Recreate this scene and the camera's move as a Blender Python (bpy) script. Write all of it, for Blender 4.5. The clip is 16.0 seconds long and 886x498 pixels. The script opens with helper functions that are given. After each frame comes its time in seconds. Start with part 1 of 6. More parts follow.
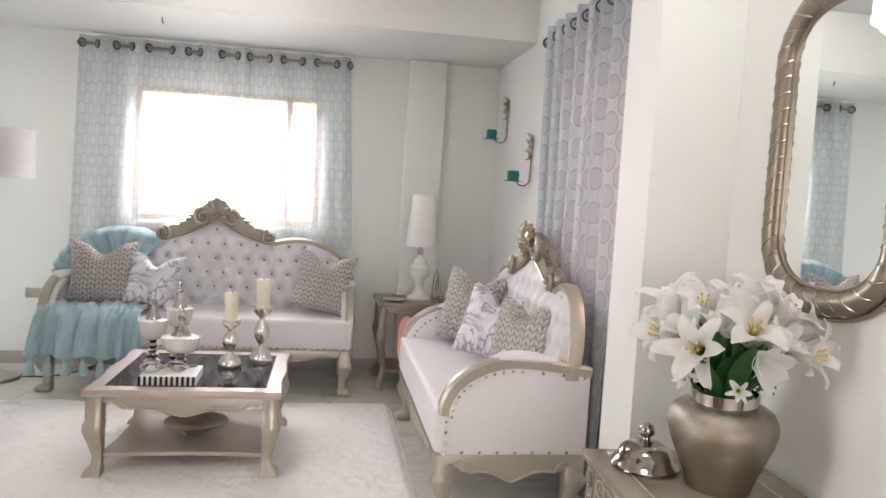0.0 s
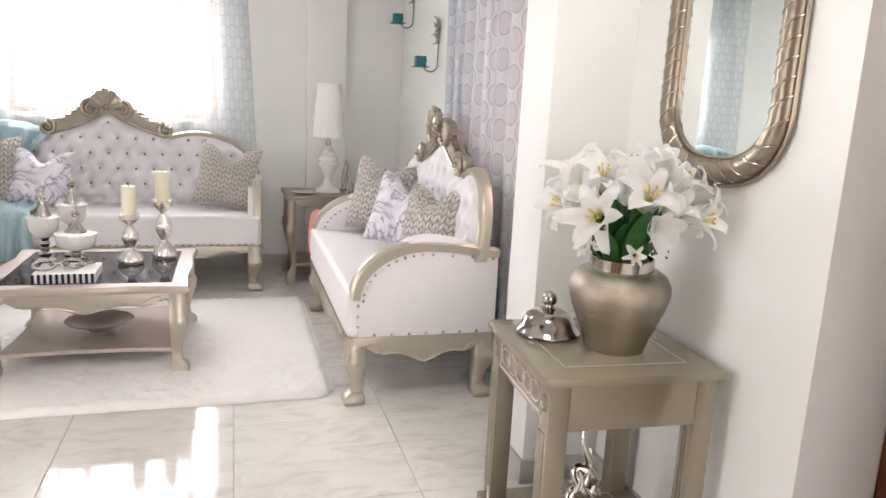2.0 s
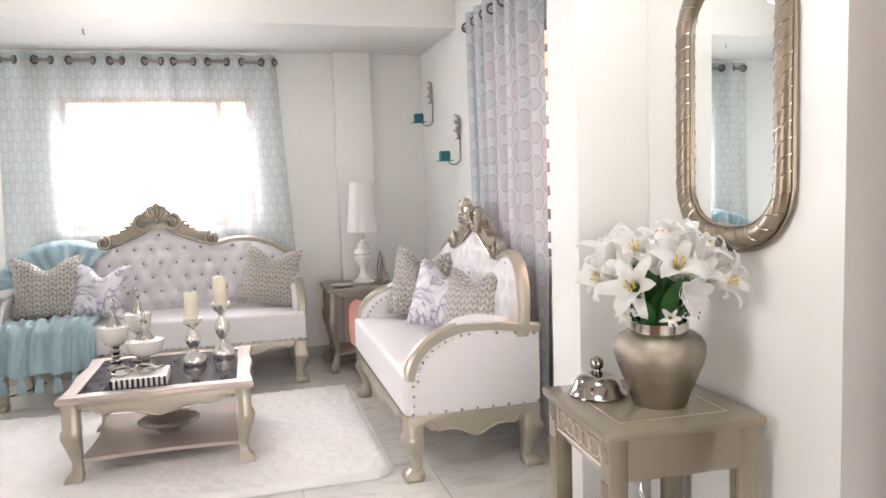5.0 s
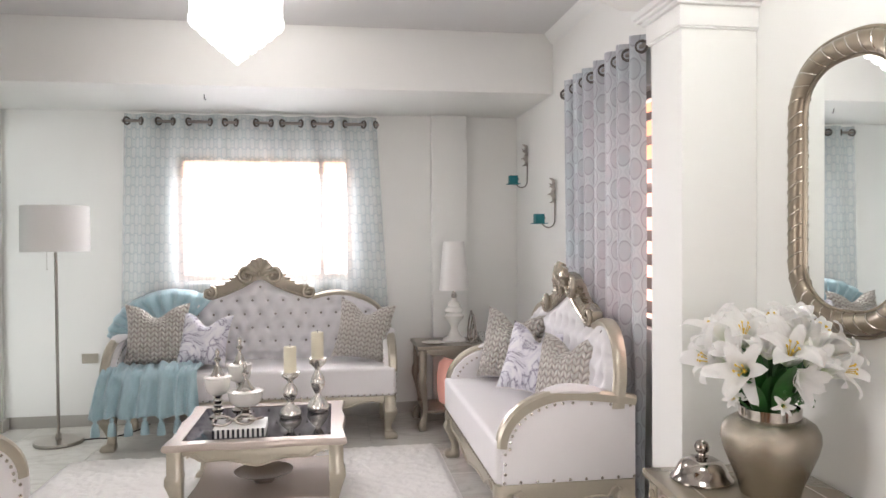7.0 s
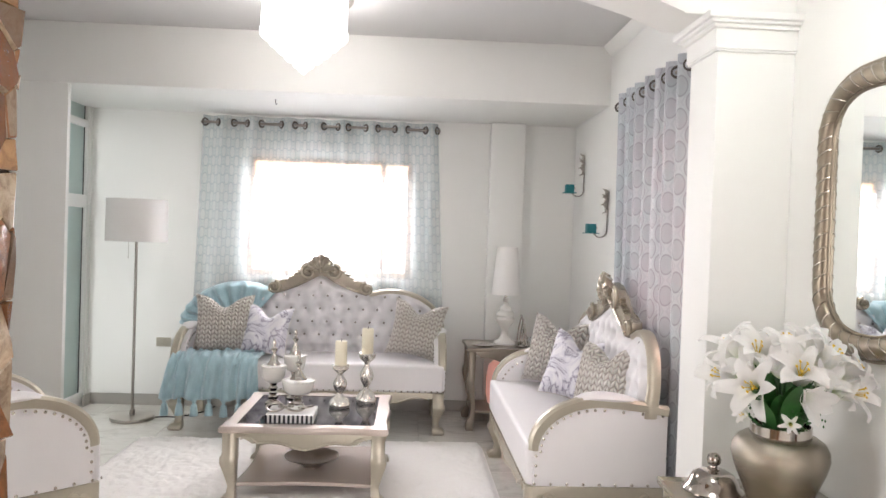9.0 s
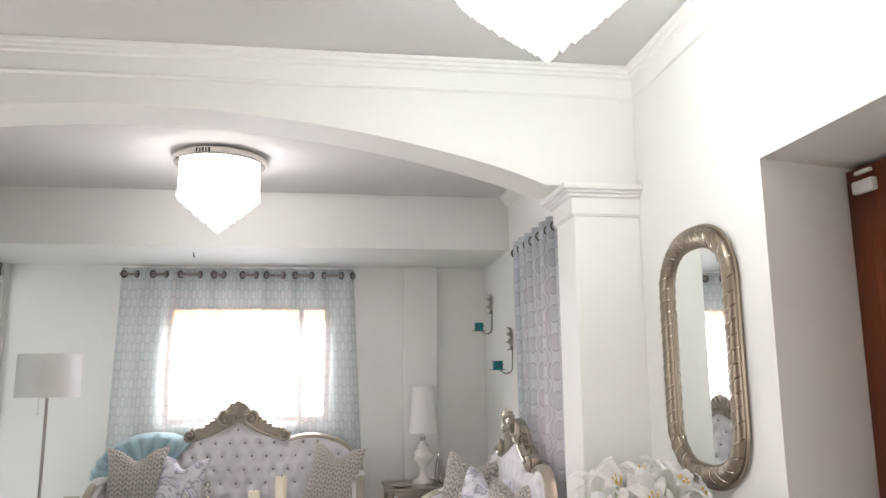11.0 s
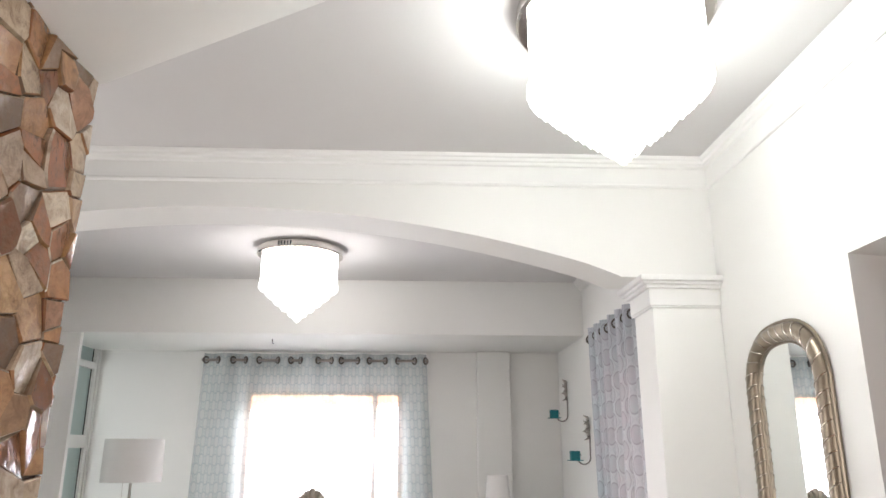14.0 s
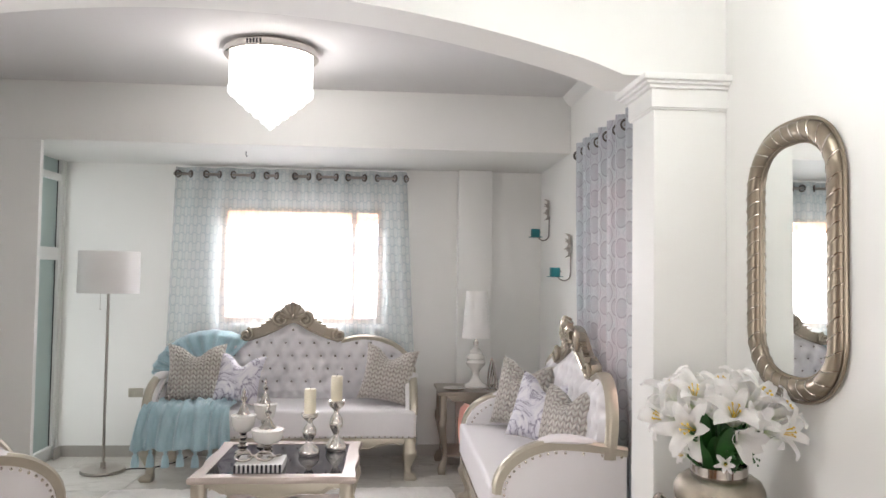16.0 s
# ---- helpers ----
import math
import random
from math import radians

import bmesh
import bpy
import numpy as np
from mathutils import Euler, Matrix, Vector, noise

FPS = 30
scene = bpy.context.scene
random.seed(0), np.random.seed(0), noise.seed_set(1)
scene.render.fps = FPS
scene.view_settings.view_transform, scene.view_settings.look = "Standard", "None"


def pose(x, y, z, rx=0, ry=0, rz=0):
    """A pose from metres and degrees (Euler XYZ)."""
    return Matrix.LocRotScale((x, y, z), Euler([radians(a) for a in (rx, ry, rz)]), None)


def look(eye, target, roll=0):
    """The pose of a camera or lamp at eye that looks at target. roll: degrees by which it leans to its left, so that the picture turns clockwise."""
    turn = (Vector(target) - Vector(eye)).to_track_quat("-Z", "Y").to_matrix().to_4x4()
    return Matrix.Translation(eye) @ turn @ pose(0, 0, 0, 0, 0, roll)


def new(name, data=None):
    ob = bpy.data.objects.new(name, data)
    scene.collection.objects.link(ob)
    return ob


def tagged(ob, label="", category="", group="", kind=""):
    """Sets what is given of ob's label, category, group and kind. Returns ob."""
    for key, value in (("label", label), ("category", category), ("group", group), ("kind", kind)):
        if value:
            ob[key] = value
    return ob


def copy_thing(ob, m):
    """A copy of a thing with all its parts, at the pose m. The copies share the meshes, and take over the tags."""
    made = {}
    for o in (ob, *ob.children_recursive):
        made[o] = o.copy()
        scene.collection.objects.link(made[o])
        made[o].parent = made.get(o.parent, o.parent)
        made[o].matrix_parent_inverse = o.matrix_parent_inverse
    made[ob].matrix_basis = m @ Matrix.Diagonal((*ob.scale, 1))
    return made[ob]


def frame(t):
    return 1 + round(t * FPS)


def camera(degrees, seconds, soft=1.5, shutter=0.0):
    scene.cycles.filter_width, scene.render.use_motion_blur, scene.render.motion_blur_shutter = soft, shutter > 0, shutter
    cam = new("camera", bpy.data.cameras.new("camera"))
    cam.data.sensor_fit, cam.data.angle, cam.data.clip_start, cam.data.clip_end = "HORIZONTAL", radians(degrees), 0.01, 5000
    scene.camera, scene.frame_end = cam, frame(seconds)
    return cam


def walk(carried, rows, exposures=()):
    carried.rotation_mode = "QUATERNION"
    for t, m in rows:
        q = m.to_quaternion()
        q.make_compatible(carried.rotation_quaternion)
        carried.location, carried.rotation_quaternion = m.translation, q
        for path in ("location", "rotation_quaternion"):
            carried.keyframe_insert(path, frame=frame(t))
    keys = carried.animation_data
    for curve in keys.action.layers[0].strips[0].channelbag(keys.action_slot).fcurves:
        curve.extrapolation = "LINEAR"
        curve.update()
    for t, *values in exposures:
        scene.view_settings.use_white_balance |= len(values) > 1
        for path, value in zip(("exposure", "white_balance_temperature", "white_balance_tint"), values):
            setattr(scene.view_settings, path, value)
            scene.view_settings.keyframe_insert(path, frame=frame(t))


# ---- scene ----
cam = camera(63.5, 16.0)
PATH = [
    (0, (0.704, 0.458, 1.344), (1.026, 2.427, 1.204), 3.4),
    (0.5, (0.732, 0.459, 1.327), (1.071, 2.421, 1.133), 3.6),
    (1, (0.737, 0.459, 1.314), (1.111, 2.408, 1.064), 3.4),
    (1.5, (0.741, 0.463, 1.294), (1.169, 2.387, 0.956), 3.7),
    (2, (0.73, 0.462, 1.281), (1.292, 2.339, 0.877), 2.9),
    (2.5, (0.69, 0.441, 1.273), (1.352, 2.264, 0.788), 2.4),
    (3, (0.646, 0.398, 1.287), (1.372, 2.182, 0.745), 2.2),
    (3.5, (0.624, 0.36, 1.28), (1.343, 2.151, 0.757), 1.7),
    (4, (0.614, 0.322, 1.312), (1.284, 2.162, 0.903), 0.6),
    (4.2, (0.603, 0.302, 1.318), (1.238, 2.169, 0.98), -0.2),
    (6.3, (0.506, 0.214, 1.365), (0.905, 2.172, 1.272), -0.8),
    (6.5, (0.515, 0.223, 1.379), (0.892, 2.186, 1.313), -0.4),
    (7, (0.49, 0.224, 1.392), (0.789, 2.201, 1.36), -0.4),
    (7.5, (0.465, 0.229, 1.379), (0.617, 2.223, 1.334), -0.8),
    (8, (0.463, 0.248, 1.377), (0.558, 2.242, 1.258), -0.2),
    (8.5, (0.531, 0.195, 1.416), (0.612, 2.188, 1.267), 0.9),
    (9, (0.608, 0.06, 1.416), (0.706, 2.057, 1.385), 1.9),
    (9.2, (0.633, 0.047, 1.422), (0.754, 2.044, 1.436), 1.7),
    (11.3, (0.751, -0.26, 1.509), (1.059, 1.681, 1.88), -0.5),
    (11.5, (0.755, -0.268, 1.52), (1.086, 1.663, 1.92), -0.6),
    (12, (0.766, -0.288, 1.547), (1.115, 1.613, 2.061), -1.5),
    (12.5, (0.763, -0.298, 1.567), (1.126, 1.578, 2.158), -1.6),
    (13, (0.756, -0.296, 1.58), (1.056, 1.573, 2.225), -0.7),
    (13.5, (0.716, -0.306, 1.57), (0.875, 1.581, 2.216), -0.2),
    (14, (0.71, -0.277, 1.551), (0.789, 1.647, 2.091), 0.1),
    (14.5, (0.71, -0.236, 1.524), (0.771, 1.719, 1.943), 0.5),
    (15, (0.71, -0.203, 1.506), (0.793, 1.772, 1.806), 0.9),
    (15.5, (0.708, -0.137, 1.483), (0.816, 1.851, 1.672), 1.0),
    (16, (0.699, -0.06, 1.464), (0.844, 1.933, 1.544), 0.8),
]
EXPOSURES = [(0.0, 0.36, 6500, 16), (1.5, 0.57, 6500, 16), (2.5, 0.84, 6500, 16), (3.5, 1.06, 6500, 16), (4.0, 1.0, 6500, 16), (6.5, 0.42, 6450, 16), (9.0, 0.57, 6450, 15), (11.5, 0.18, 6400, 15), (12.5, 0.13, 6400, 15), (13.5, 0.27, 6400, 15), (14.5, 0.26, 6400, 15), (16.0, 0.32, 6400, 15)]
walk(cam, [(t, look(eye, target, roll)) for t, eye, target, roll in PATH], EXPOSURES)

# ---- plan, metres ----
RIGHT, LEFT, BACK, FRONT, CEIL = 1.96, -2.15, 5.90, -2.2, 2.76
SOFFIT, BEAM_Y = 2.357, 4.91
ARCH_Y0, ARCH_Y1 = 2.55, 2.79

# ---- world and light ----
world = bpy.data.worlds.new("world")
scene.world = world
world.use_nodes = True
wn = world.node_tree.nodes
sky = wn.new("ShaderNodeTexSky")
sky.sky_type, sky.sun_disc = "NISHITA", False
sky.sun_elevation, sky.sun_rotation = radians(75), radians(20)
world.node_tree.links.new(sky.outputs[0], wn["Background"].inputs[0])
wn["Background"].inputs[1].default_value = 0.12
sun = new("sun", bpy.data.lights.new("sun", "SUN"))
sun.data.energy, sun.data.angle, sun.data.color = 2.5, radians(0.6), (1.0, 0.95, 0.88)
sun.matrix_world = look((0.8, 7.2, 9), (0, 5, 0))

CHANDELIER_GLOW = 4.4
HALL_GLOW = 7.4


def area(name, m, w, h, watts, colour):
    lamp = bpy.data.lights.new(name, "AREA")
    lamp.shape, lamp.size, lamp.size_y, lamp.energy, lamp.color = "RECTANGLE", w, h, watts, colour
    ob = new(name, lamp)
    ob.matrix_world = m
    return ob


area("window_daylight", look((-0.03, BACK + 0.24, 1.55), (0.2, 2.5, 0.0)), 1.28, 0.77, 38, (0.98, 0.97, 1.0)).data.spread = radians(125)
area("side_window_daylight", look((RIGHT + 0.14, 3.55, 1.5), (0, 3.55, 1.4)), 1.2, 1.1, 7, (1.0, 0.98, 0.97))
# next two: fill lamps in added, unseen openings of the south and west walls
area("south_side_fill", look((0.9, FRONT - 0.10, 1.35), (0.9, 3, 1.2)), 1.5, 1.5, 32, (1.0, 0.94, 0.88))
area("west_side_fill", look((LEFT - 0.10, 1.85, 1.2), (2, 1.85, 1.1)), 1.1, 1.7, 30, (1.0, 0.955, 0.90))
area("glass_door_daylight", look((-2.08, 5.42, 1.2), (0, 5.42, 1.2)), 0.5, 1.9, 11, (0.97, 1.0, 0.96))


# ---- materials ----
class Mat:
    """A node material with short ways to add nodes."""

    def __init__(self, name):
        self.m = bpy.data.materials.new(name)
        self.m.use_nodes = True
        self.t = self.m.node_tree
        self.b = self.t.nodes["Principled BSDF"]

    def node(self, kind, **values):
        n = self.t.nodes.new(kind)
        for k, v in values.items():
            if k in n.inputs:
                n.inputs[k].default_value = v
        return n

    def link(self, a, b):
        self.t.links.new(a, b)

    def coord(self, kind="Object", scale=(1, 1, 1)):
        c = self.node("ShaderNodeTexCoord")
        mp = self.node("ShaderNodeMapping")
        mp.inputs["Scale"].default_value = scale
        self.link(c.outputs[kind], mp.inputs["Vector"])
        return mp.outputs["Vector"]

    def noise(self, vec, scale, detail=4.0, rough=0.55):
        n = self.node("ShaderNodeTexNoise", Scale=scale, Detail=detail, Roughness=rough)
        if vec is not None:
            self.link(vec, n.inputs["Vector"])
        return n

    def ramp(self, value, stops):
        r = self.node("ShaderNodeValToRGB")
        e = r.color_ramp.elements
        while len(e) < len(stops):
            e.new(0.5)
        for k, (p, c) in enumerate(stops):
            e[k].position, e[k].color = p, (*c, 1)
        self.link(value, r.inputs["Fac"])
        return r.outputs["Color"]

    def mix(self, fac, a, b, blend="MIX"):
        n = self.t.nodes.new("ShaderNodeMix")
        n.data_type, n.blend_type = "RGBA", blend
        for slot, v in ((0, fac), (6, a), (7, b)):
            if hasattr(v, "is_output"):
                self.link(v, n.inputs[slot])
            elif slot == 0:
                n.inputs[slot].default_value = v
            else:
                n.inputs[slot].default_value = (*v, 1)
        return n.outputs[2]

    def math(self, op, a, b=0.0, c=0.0):
        n = self.t.nodes.new("ShaderNodeMath")
        n.operation = op
        for k, v in enumerate((a, b, c)):
            if hasattr(v, "is_output"):
                self.link(v, n.inputs[k])
            else:
                n.inputs[k].default_value = v
        return n.outputs[0]

    def colour(self, v):
        if hasattr(v, "is_output"):
            self.link(v, self.b.inputs["Base Color"])
        else:
            self.b.inputs["Base Color"].default_value = (*v, 1)
        return self

    def set(self, **values):
        for k, v in values.items():
            self.b.inputs[k.replace("_", " ")].default_value = v
        return self

    def bump(self, height, strength=0.2, distance=0.01):
        n = self.node("ShaderNodeBump", Strength=strength, Distance=distance)
        self.link(height, n.inputs["Height"])
        self.link(n.outputs["Normal"], self.b.inputs["Normal"])
        return self


def paint(name, base, rough=0.6, grain=0.06):
    m = Mat(name)
    v = m.coord()
    big, fine = m.noise(v, 0.9, 3), m.noise(v, 60, 3)
    dark = tuple(c * 0.94 for c in base)
    m.colour(m.mix(big.outputs["Fac"], base, dark)).set(Roughness=rough, Specular_IOR_Level=0.35)
    m.bump(fine.outputs["Fac"], grain, 0.004)
    return m.m


def metal(name, base, rough, metallic=1.0, scale=8.0, wear=0.15, bump=0.0):
    m = Mat(name)
    v = m.coord()
    n = m.noise(v, scale * 9, 2)
    m.colour(m.mix(n.outputs["Fac"], tuple(c * (1 - 0.6 * wear) for c in base), base))
    m.set(Metallic=metallic, Roughness=rough)
    if bump:
        m.bump(m.noise(v, 90, 2).outputs["Fac"], bump, 0.003)
    return m.m


def cloth(name, base, other, scale=350.0, rough=0.85, sheen=0.15, bump=0.25):
    m = Mat(name)
    v = m.coord()
    fine, big = m.noise(v, scale, 2), m.noise(v, 7, 4)
    m.colour(m.mix(big.outputs["Fac"], base, other)).set(Roughness=rough, Sheen_Weight=sheen, Specular_IOR_Level=0.2)
    m.bump(fine.outputs["Fac"], bump, 0.003)
    return m.m


wall_paint = paint("wall_paint", (0.80, 0.80, 0.775))
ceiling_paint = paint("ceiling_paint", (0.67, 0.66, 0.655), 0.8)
trim_paint = paint("trim_paint", (0.82, 0.82, 0.80), 0.5, 0.03)
champagne = metal("champagne_lacquer", (0.50, 0.455, 0.37), 0.30, 0.5, 5, 0.14)
bronze_lacquer = metal("aged_bronze_lacquer", (0.31, 0.265, 0.215), 0.32, 0.5, 6, 0.2)
champagne_dark = metal("antique_gold_carving", (0.47, 0.415, 0.335), 0.27, 0.7, 14, 0.35)
grommet_metal = metal("dark_grommet_metal", (0.13, 0.115, 0.105), 0.35, 0.9)
mirror_gold = metal("mirror_frame_gold", (0.265, 0.22, 0.165), 0.33, 0.65, 10, 0.1)
table_lacquer = metal("pale_champagne_lacquer", (0.56, 0.48, 0.43), 0.24, 0.35, 5, 0.04)
console_paint = metal("console_lacquer", (0.32, 0.28, 0.21), 0.16, 0.4, 6, 0.05)
chrome = metal("chrome", (0.60, 0.565, 0.525), 0.09, 1.0, 10, 0.1)
# jar lid's chrome, its colour darkened for the dark room it reflects
dim_chrome = metal("dim_polished_chrome", (0.40, 0.365, 0.335), 0.10, 1.0, 10, 0.1)
nail_metal = metal("nail_metal", (0.55, 0.51, 0.46), 0.25)
pewter = metal("pewter", (0.30, 0.28, 0.26), 0.35, 0.9, 20, 0.3)
mercury = metal("mercury_glass", (0.86, 0.83, 0.78), 0.24, 0.85, 30, 0.35)
brushed = metal("brushed_nickel", (0.46, 0.43, 0.39), 0.3, 1.0, 20, 0.1)
rail_grey = metal("curtain_rod_metal", (0.30, 0.27, 0.25), 0.35, 0.9)
white_vinyl = cloth("white_upholstery", (0.80, 0.775, 0.775), (0.76, 0.735, 0.745), 240, 0.55, 0.1, 0.12)
piping_cloth = cloth("pale_piping_cloth", (0.70, 0.66, 0.62), (0.64, 0.60, 0.57))
# backrest copy of the white upholstery, greyed for facing away from the chandelier
shaded_upholstery = cloth("shaded_white_upholstery", (0.72, 0.70, 0.71), (0.68, 0.66, 0.675), 240, 0.5, 0.1, 0.12)


def make_throw():
    """Soft plush cloth, gathered in fine uneven ridges."""
    m = Mat("aqua_throw")
    ridge, fine = m.noise(m.coord("Object", (14, 5, 5)), 1.6, 4), m.noise(m.coord(), 260, 2)
    m.colour(m.mix(ridge.outputs["Fac"], (0.31, 0.475, 0.535), (0.48, 0.645, 0.69))).set(Roughness=0.85, Sheen_Weight=0.5, Specular_IOR_Level=0.1)
    m.bump(m.math("ADD", ridge.outputs["Fac"], m.math("MULTIPLY", fine.outputs["Fac"], 0.15)), 0.7, 0.03)
    return m.m


throw_cloth = make_throw()
ceramic = paint("white_ceramic", (0.80, 0.78, 0.74), 0.18, 0.0)
wax = paint("ivory_wax", (0.80, 0.74, 0.58), 0.45, 0.02)
teal_wax = paint("teal_wax", (0.012, 0.16, 0.18), 0.5, 0.02)
ivory_plastic = paint("ivory_plastic", (0.55, 0.52, 0.44), 0.4, 0.0)
white_plastic = paint("white_plastic", (0.78, 0.78, 0.76), 0.35, 0.0)
black_lacquer = paint("black_lacquer", (0.012, 0.012, 0.02), 0.3, 0.0)
white_paper = paint("white_paper", (0.78, 0.77, 0.75), 0.5, 0.0)
cable_black = paint("black_rubber", (0.02, 0.02, 0.02), 0.5, 0.0)
anther = paint("yellow_anther", (0.80, 0.55, 0.06), 0.7, 0.0)
baseboard_tile = paint("baseboard_tile", (0.46, 0.44, 0.41), 0.3, 0.02)
grout_mat = paint("grout", (0.50, 0.49, 0.46), 0.8)


def make_marble_tile():
    m = Mat("polished_marble_tile")
    c = m.node("ShaderNodeTexCoord")
    info = m.node("ShaderNodeObjectInfo")
    vm = m.t.nodes.new("ShaderNodeVectorMath")
    vm.operation = "MULTIPLY_ADD"
    m.link(info.outputs["Random"], vm.inputs[0])
    vm.inputs[1].default_value = (37, 19, 11)
    m.link(c.outputs["Object"], vm.inputs[2])
    v = vm.outputs[0]
    warp = m.noise(v, 1.7, 5, 0.6)
    mp = m.node("ShaderNodeMapping")
    mp.inputs["Scale"].default_value = (1.0, 2.6, 1.0)
    mp.inputs["Rotation"].default_value = (0, 0, 0.5)
    m.link(v, mp.inputs["Vector"])
    vein = m.noise(mp.outputs[0], 3.2, 8, 0.66)
    vein.inputs["Distortion"].default_value = 1.4
    base = m.ramp(vein.outputs["Fac"], [(0.30, (0.52, 0.50, 0.46)), (0.46, (0.70, 0.68, 0.635)), (0.54, (0.76, 0.745, 0.70)), (0.75, (0.72, 0.70, 0.655))])
    m.colour(m.mix(m.math("MULTIPLY", warp.outputs["Fac"], 0.45), base, (0.64, 0.62, 0.57)))
    m.set(Roughness=0.07, Specular_IOR_Level=0.55)
    m.bump(m.noise(v, 4, 2).outputs["Fac"], 0.02, 0.004)
    return m.m


marble_tile = make_marble_tile()


def make_woven():
    """Thick braided yarn: rows of slanting beige loops, with the shade in their gaps painted darker."""
    m = Mat("woven_beige_knit")
    v = m.coord("UV", (9, 12, 1))
    sep = m.node("ShaderNodeSeparateXYZ")
    m.link(v, sep.inputs[0])
    x, y = sep.outputs[0], sep.outputs[1]
    tri = m.math("ABSOLUTE", m.math("SUBTRACT", m.math("FRACT", x), 0.5))
    slant = m.math("FRACT", m.math("ADD", y, m.math("MULTIPLY", tri, 1.3)))
    loop = m.math("SINE", m.math("MULTIPLY", slant, math.pi))
    edge = m.math("SINE", m.math("MULTIPLY", m.math("FRACT", m.math("MULTIPLY", x, 2.0)), math.pi))
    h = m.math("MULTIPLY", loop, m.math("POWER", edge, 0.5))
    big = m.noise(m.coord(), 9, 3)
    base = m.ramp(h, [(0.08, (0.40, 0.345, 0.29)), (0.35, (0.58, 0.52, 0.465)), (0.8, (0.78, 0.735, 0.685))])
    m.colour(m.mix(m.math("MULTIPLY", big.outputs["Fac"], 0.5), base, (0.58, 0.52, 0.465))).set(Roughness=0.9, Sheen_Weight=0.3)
    m.bump(h, 1.0, 0.016)
    return m.m


woven = make_woven()


def make_marble_cloth():
    m = Mat("marbled_cushion_cloth")
    v = m.coord("UV", (2.2, 2.2, 1))
    n = m.noise(v, 0.9, 6, 0.6)
    n.inputs["Distortion"].default_value = 1.6
    line = m.math("ABSOLUTE", m.math("SUBTRACT", n.outputs["Fac"], 0.5))
    base = m.ramp(line, [(0.0, (0.22, 0.20, 0.27)), (0.010, (0.42, 0.40, 0.47)), (0.030, (0.66, 0.64, 0.71)), (0.10, (0.80, 0.785, 0.81))])
    m.colour(base).set(Roughness=0.8, Sheen_Weight=0.2)
    m.bump(m.noise(m.coord(), 300, 2).outputs["Fac"], 0.2, 0.002)
    return m.m


marble_cloth = make_marble_cloth()


def make_curtain(name, a, b, see, warm, tone, blush, glow=0.45):
    """Sheer aqua cloth printed with a lattice of white ovals in grey outlines."""
    m = Mat(name)
    v = m.coord("UV", (1 / a, 1 / b, 1))
    sep = m.node("ShaderNodeSeparateXYZ")
    m.link(v, sep.inputs[0])

    def reach(shift):
        x = m.math("SUBTRACT", m.math("FRACT", m.math("ADD", sep.outputs[0], shift)), 0.5)
        y = m.math("SUBTRACT", m.math("FRACT", m.math("ADD", sep.outputs[1], shift)), 0.5)
        x2 = m.math("MULTIPLY", m.math("MULTIPLY", x, x), 1.35)
        return m.math("SQRT", m.math("ADD", x2, m.math("MULTIPLY", y, y)))

    d1, d2 = reach(0.0), reach(0.5)
    near = m.math("MINIMUM", d1, d2)
    gap = m.math("ABSOLUTE", m.math("SUBTRACT", d1, d2))
    base = m.ramp(near, [(0.0, tone[0]), (0.27, tone[0]), (0.30, tone[1]), (0.325, tone[1]), (0.355, tone[2]), (0.5, tone[2])])
    e = m.ramp(gap, [(0.0, (1, 1, 1)), (0.045, (1, 1, 1)), (0.075, (0, 0, 0))])
    big = m.noise(m.coord(), 5, 3)
    base = m.mix(m.math("MULTIPLY", big.outputs["Fac"], warm), m.mix(e, base, tone[3]), blush)
    m.colour(base).set(Roughness=0.9, Specular_IOR_Level=0.1)
    weave = m.noise(m.coord("UV", (900, 900, 1)), 1, 1)
    m.bump(weave.outputs["Fac"], 0.1, 0.001)
    trans, clear = m.node("ShaderNodeBsdfTranslucent"), m.node("ShaderNodeBsdfTransparent")
    m.link(base, trans.inputs["Color"])
    s1, s2 = m.node("ShaderNodeMixShader"), m.node("ShaderNodeMixShader")
    s1.inputs[0].default_value, s2.inputs[0].default_value = glow, see
    m.link(m.b.outputs[0], s1.inputs[1])
    m.link(trans.outputs[0], s1.inputs[2])
    m.link(s1.outputs[0], s2.inputs[1])
    m.link(clear.outputs[0], s2.inputs[2])
    m.link(s2.outputs[0], m.t.nodes["Material Output"].inputs["Surface"])
    return m.m


curtain_cloth = make_curtain("sheer_aqua_curtain_cloth", 0.086, 0.140, 0.47, 0.25, [(0.74, 0.805, 0.81), (0.50, 0.59, 0.61), (0.70, 0.79, 0.80), (0.62, 0.72, 0.735)], (0.77, 0.76, 0.80), 0.12)
# mauve mottling in this cloth's colour stands in for warm light from behind
curtain_cloth_b = make_curtain("aqua_curtain_cloth_light_tinted", 0.088, 0.150, 0.03, 0.62, [(0.48, 0.595, 0.61), (0.33, 0.43, 0.455), (0.60, 0.725, 0.73), (0.52, 0.65, 0.66)], (0.62, 0.44, 0.53), 0.16)


def make_glow(name, base, strength):
    m = Mat(name)
    m.colour(base).set(Emission_Color=(*base, 1), Emission_Strength=strength, Roughness=0.3)
    return m.m


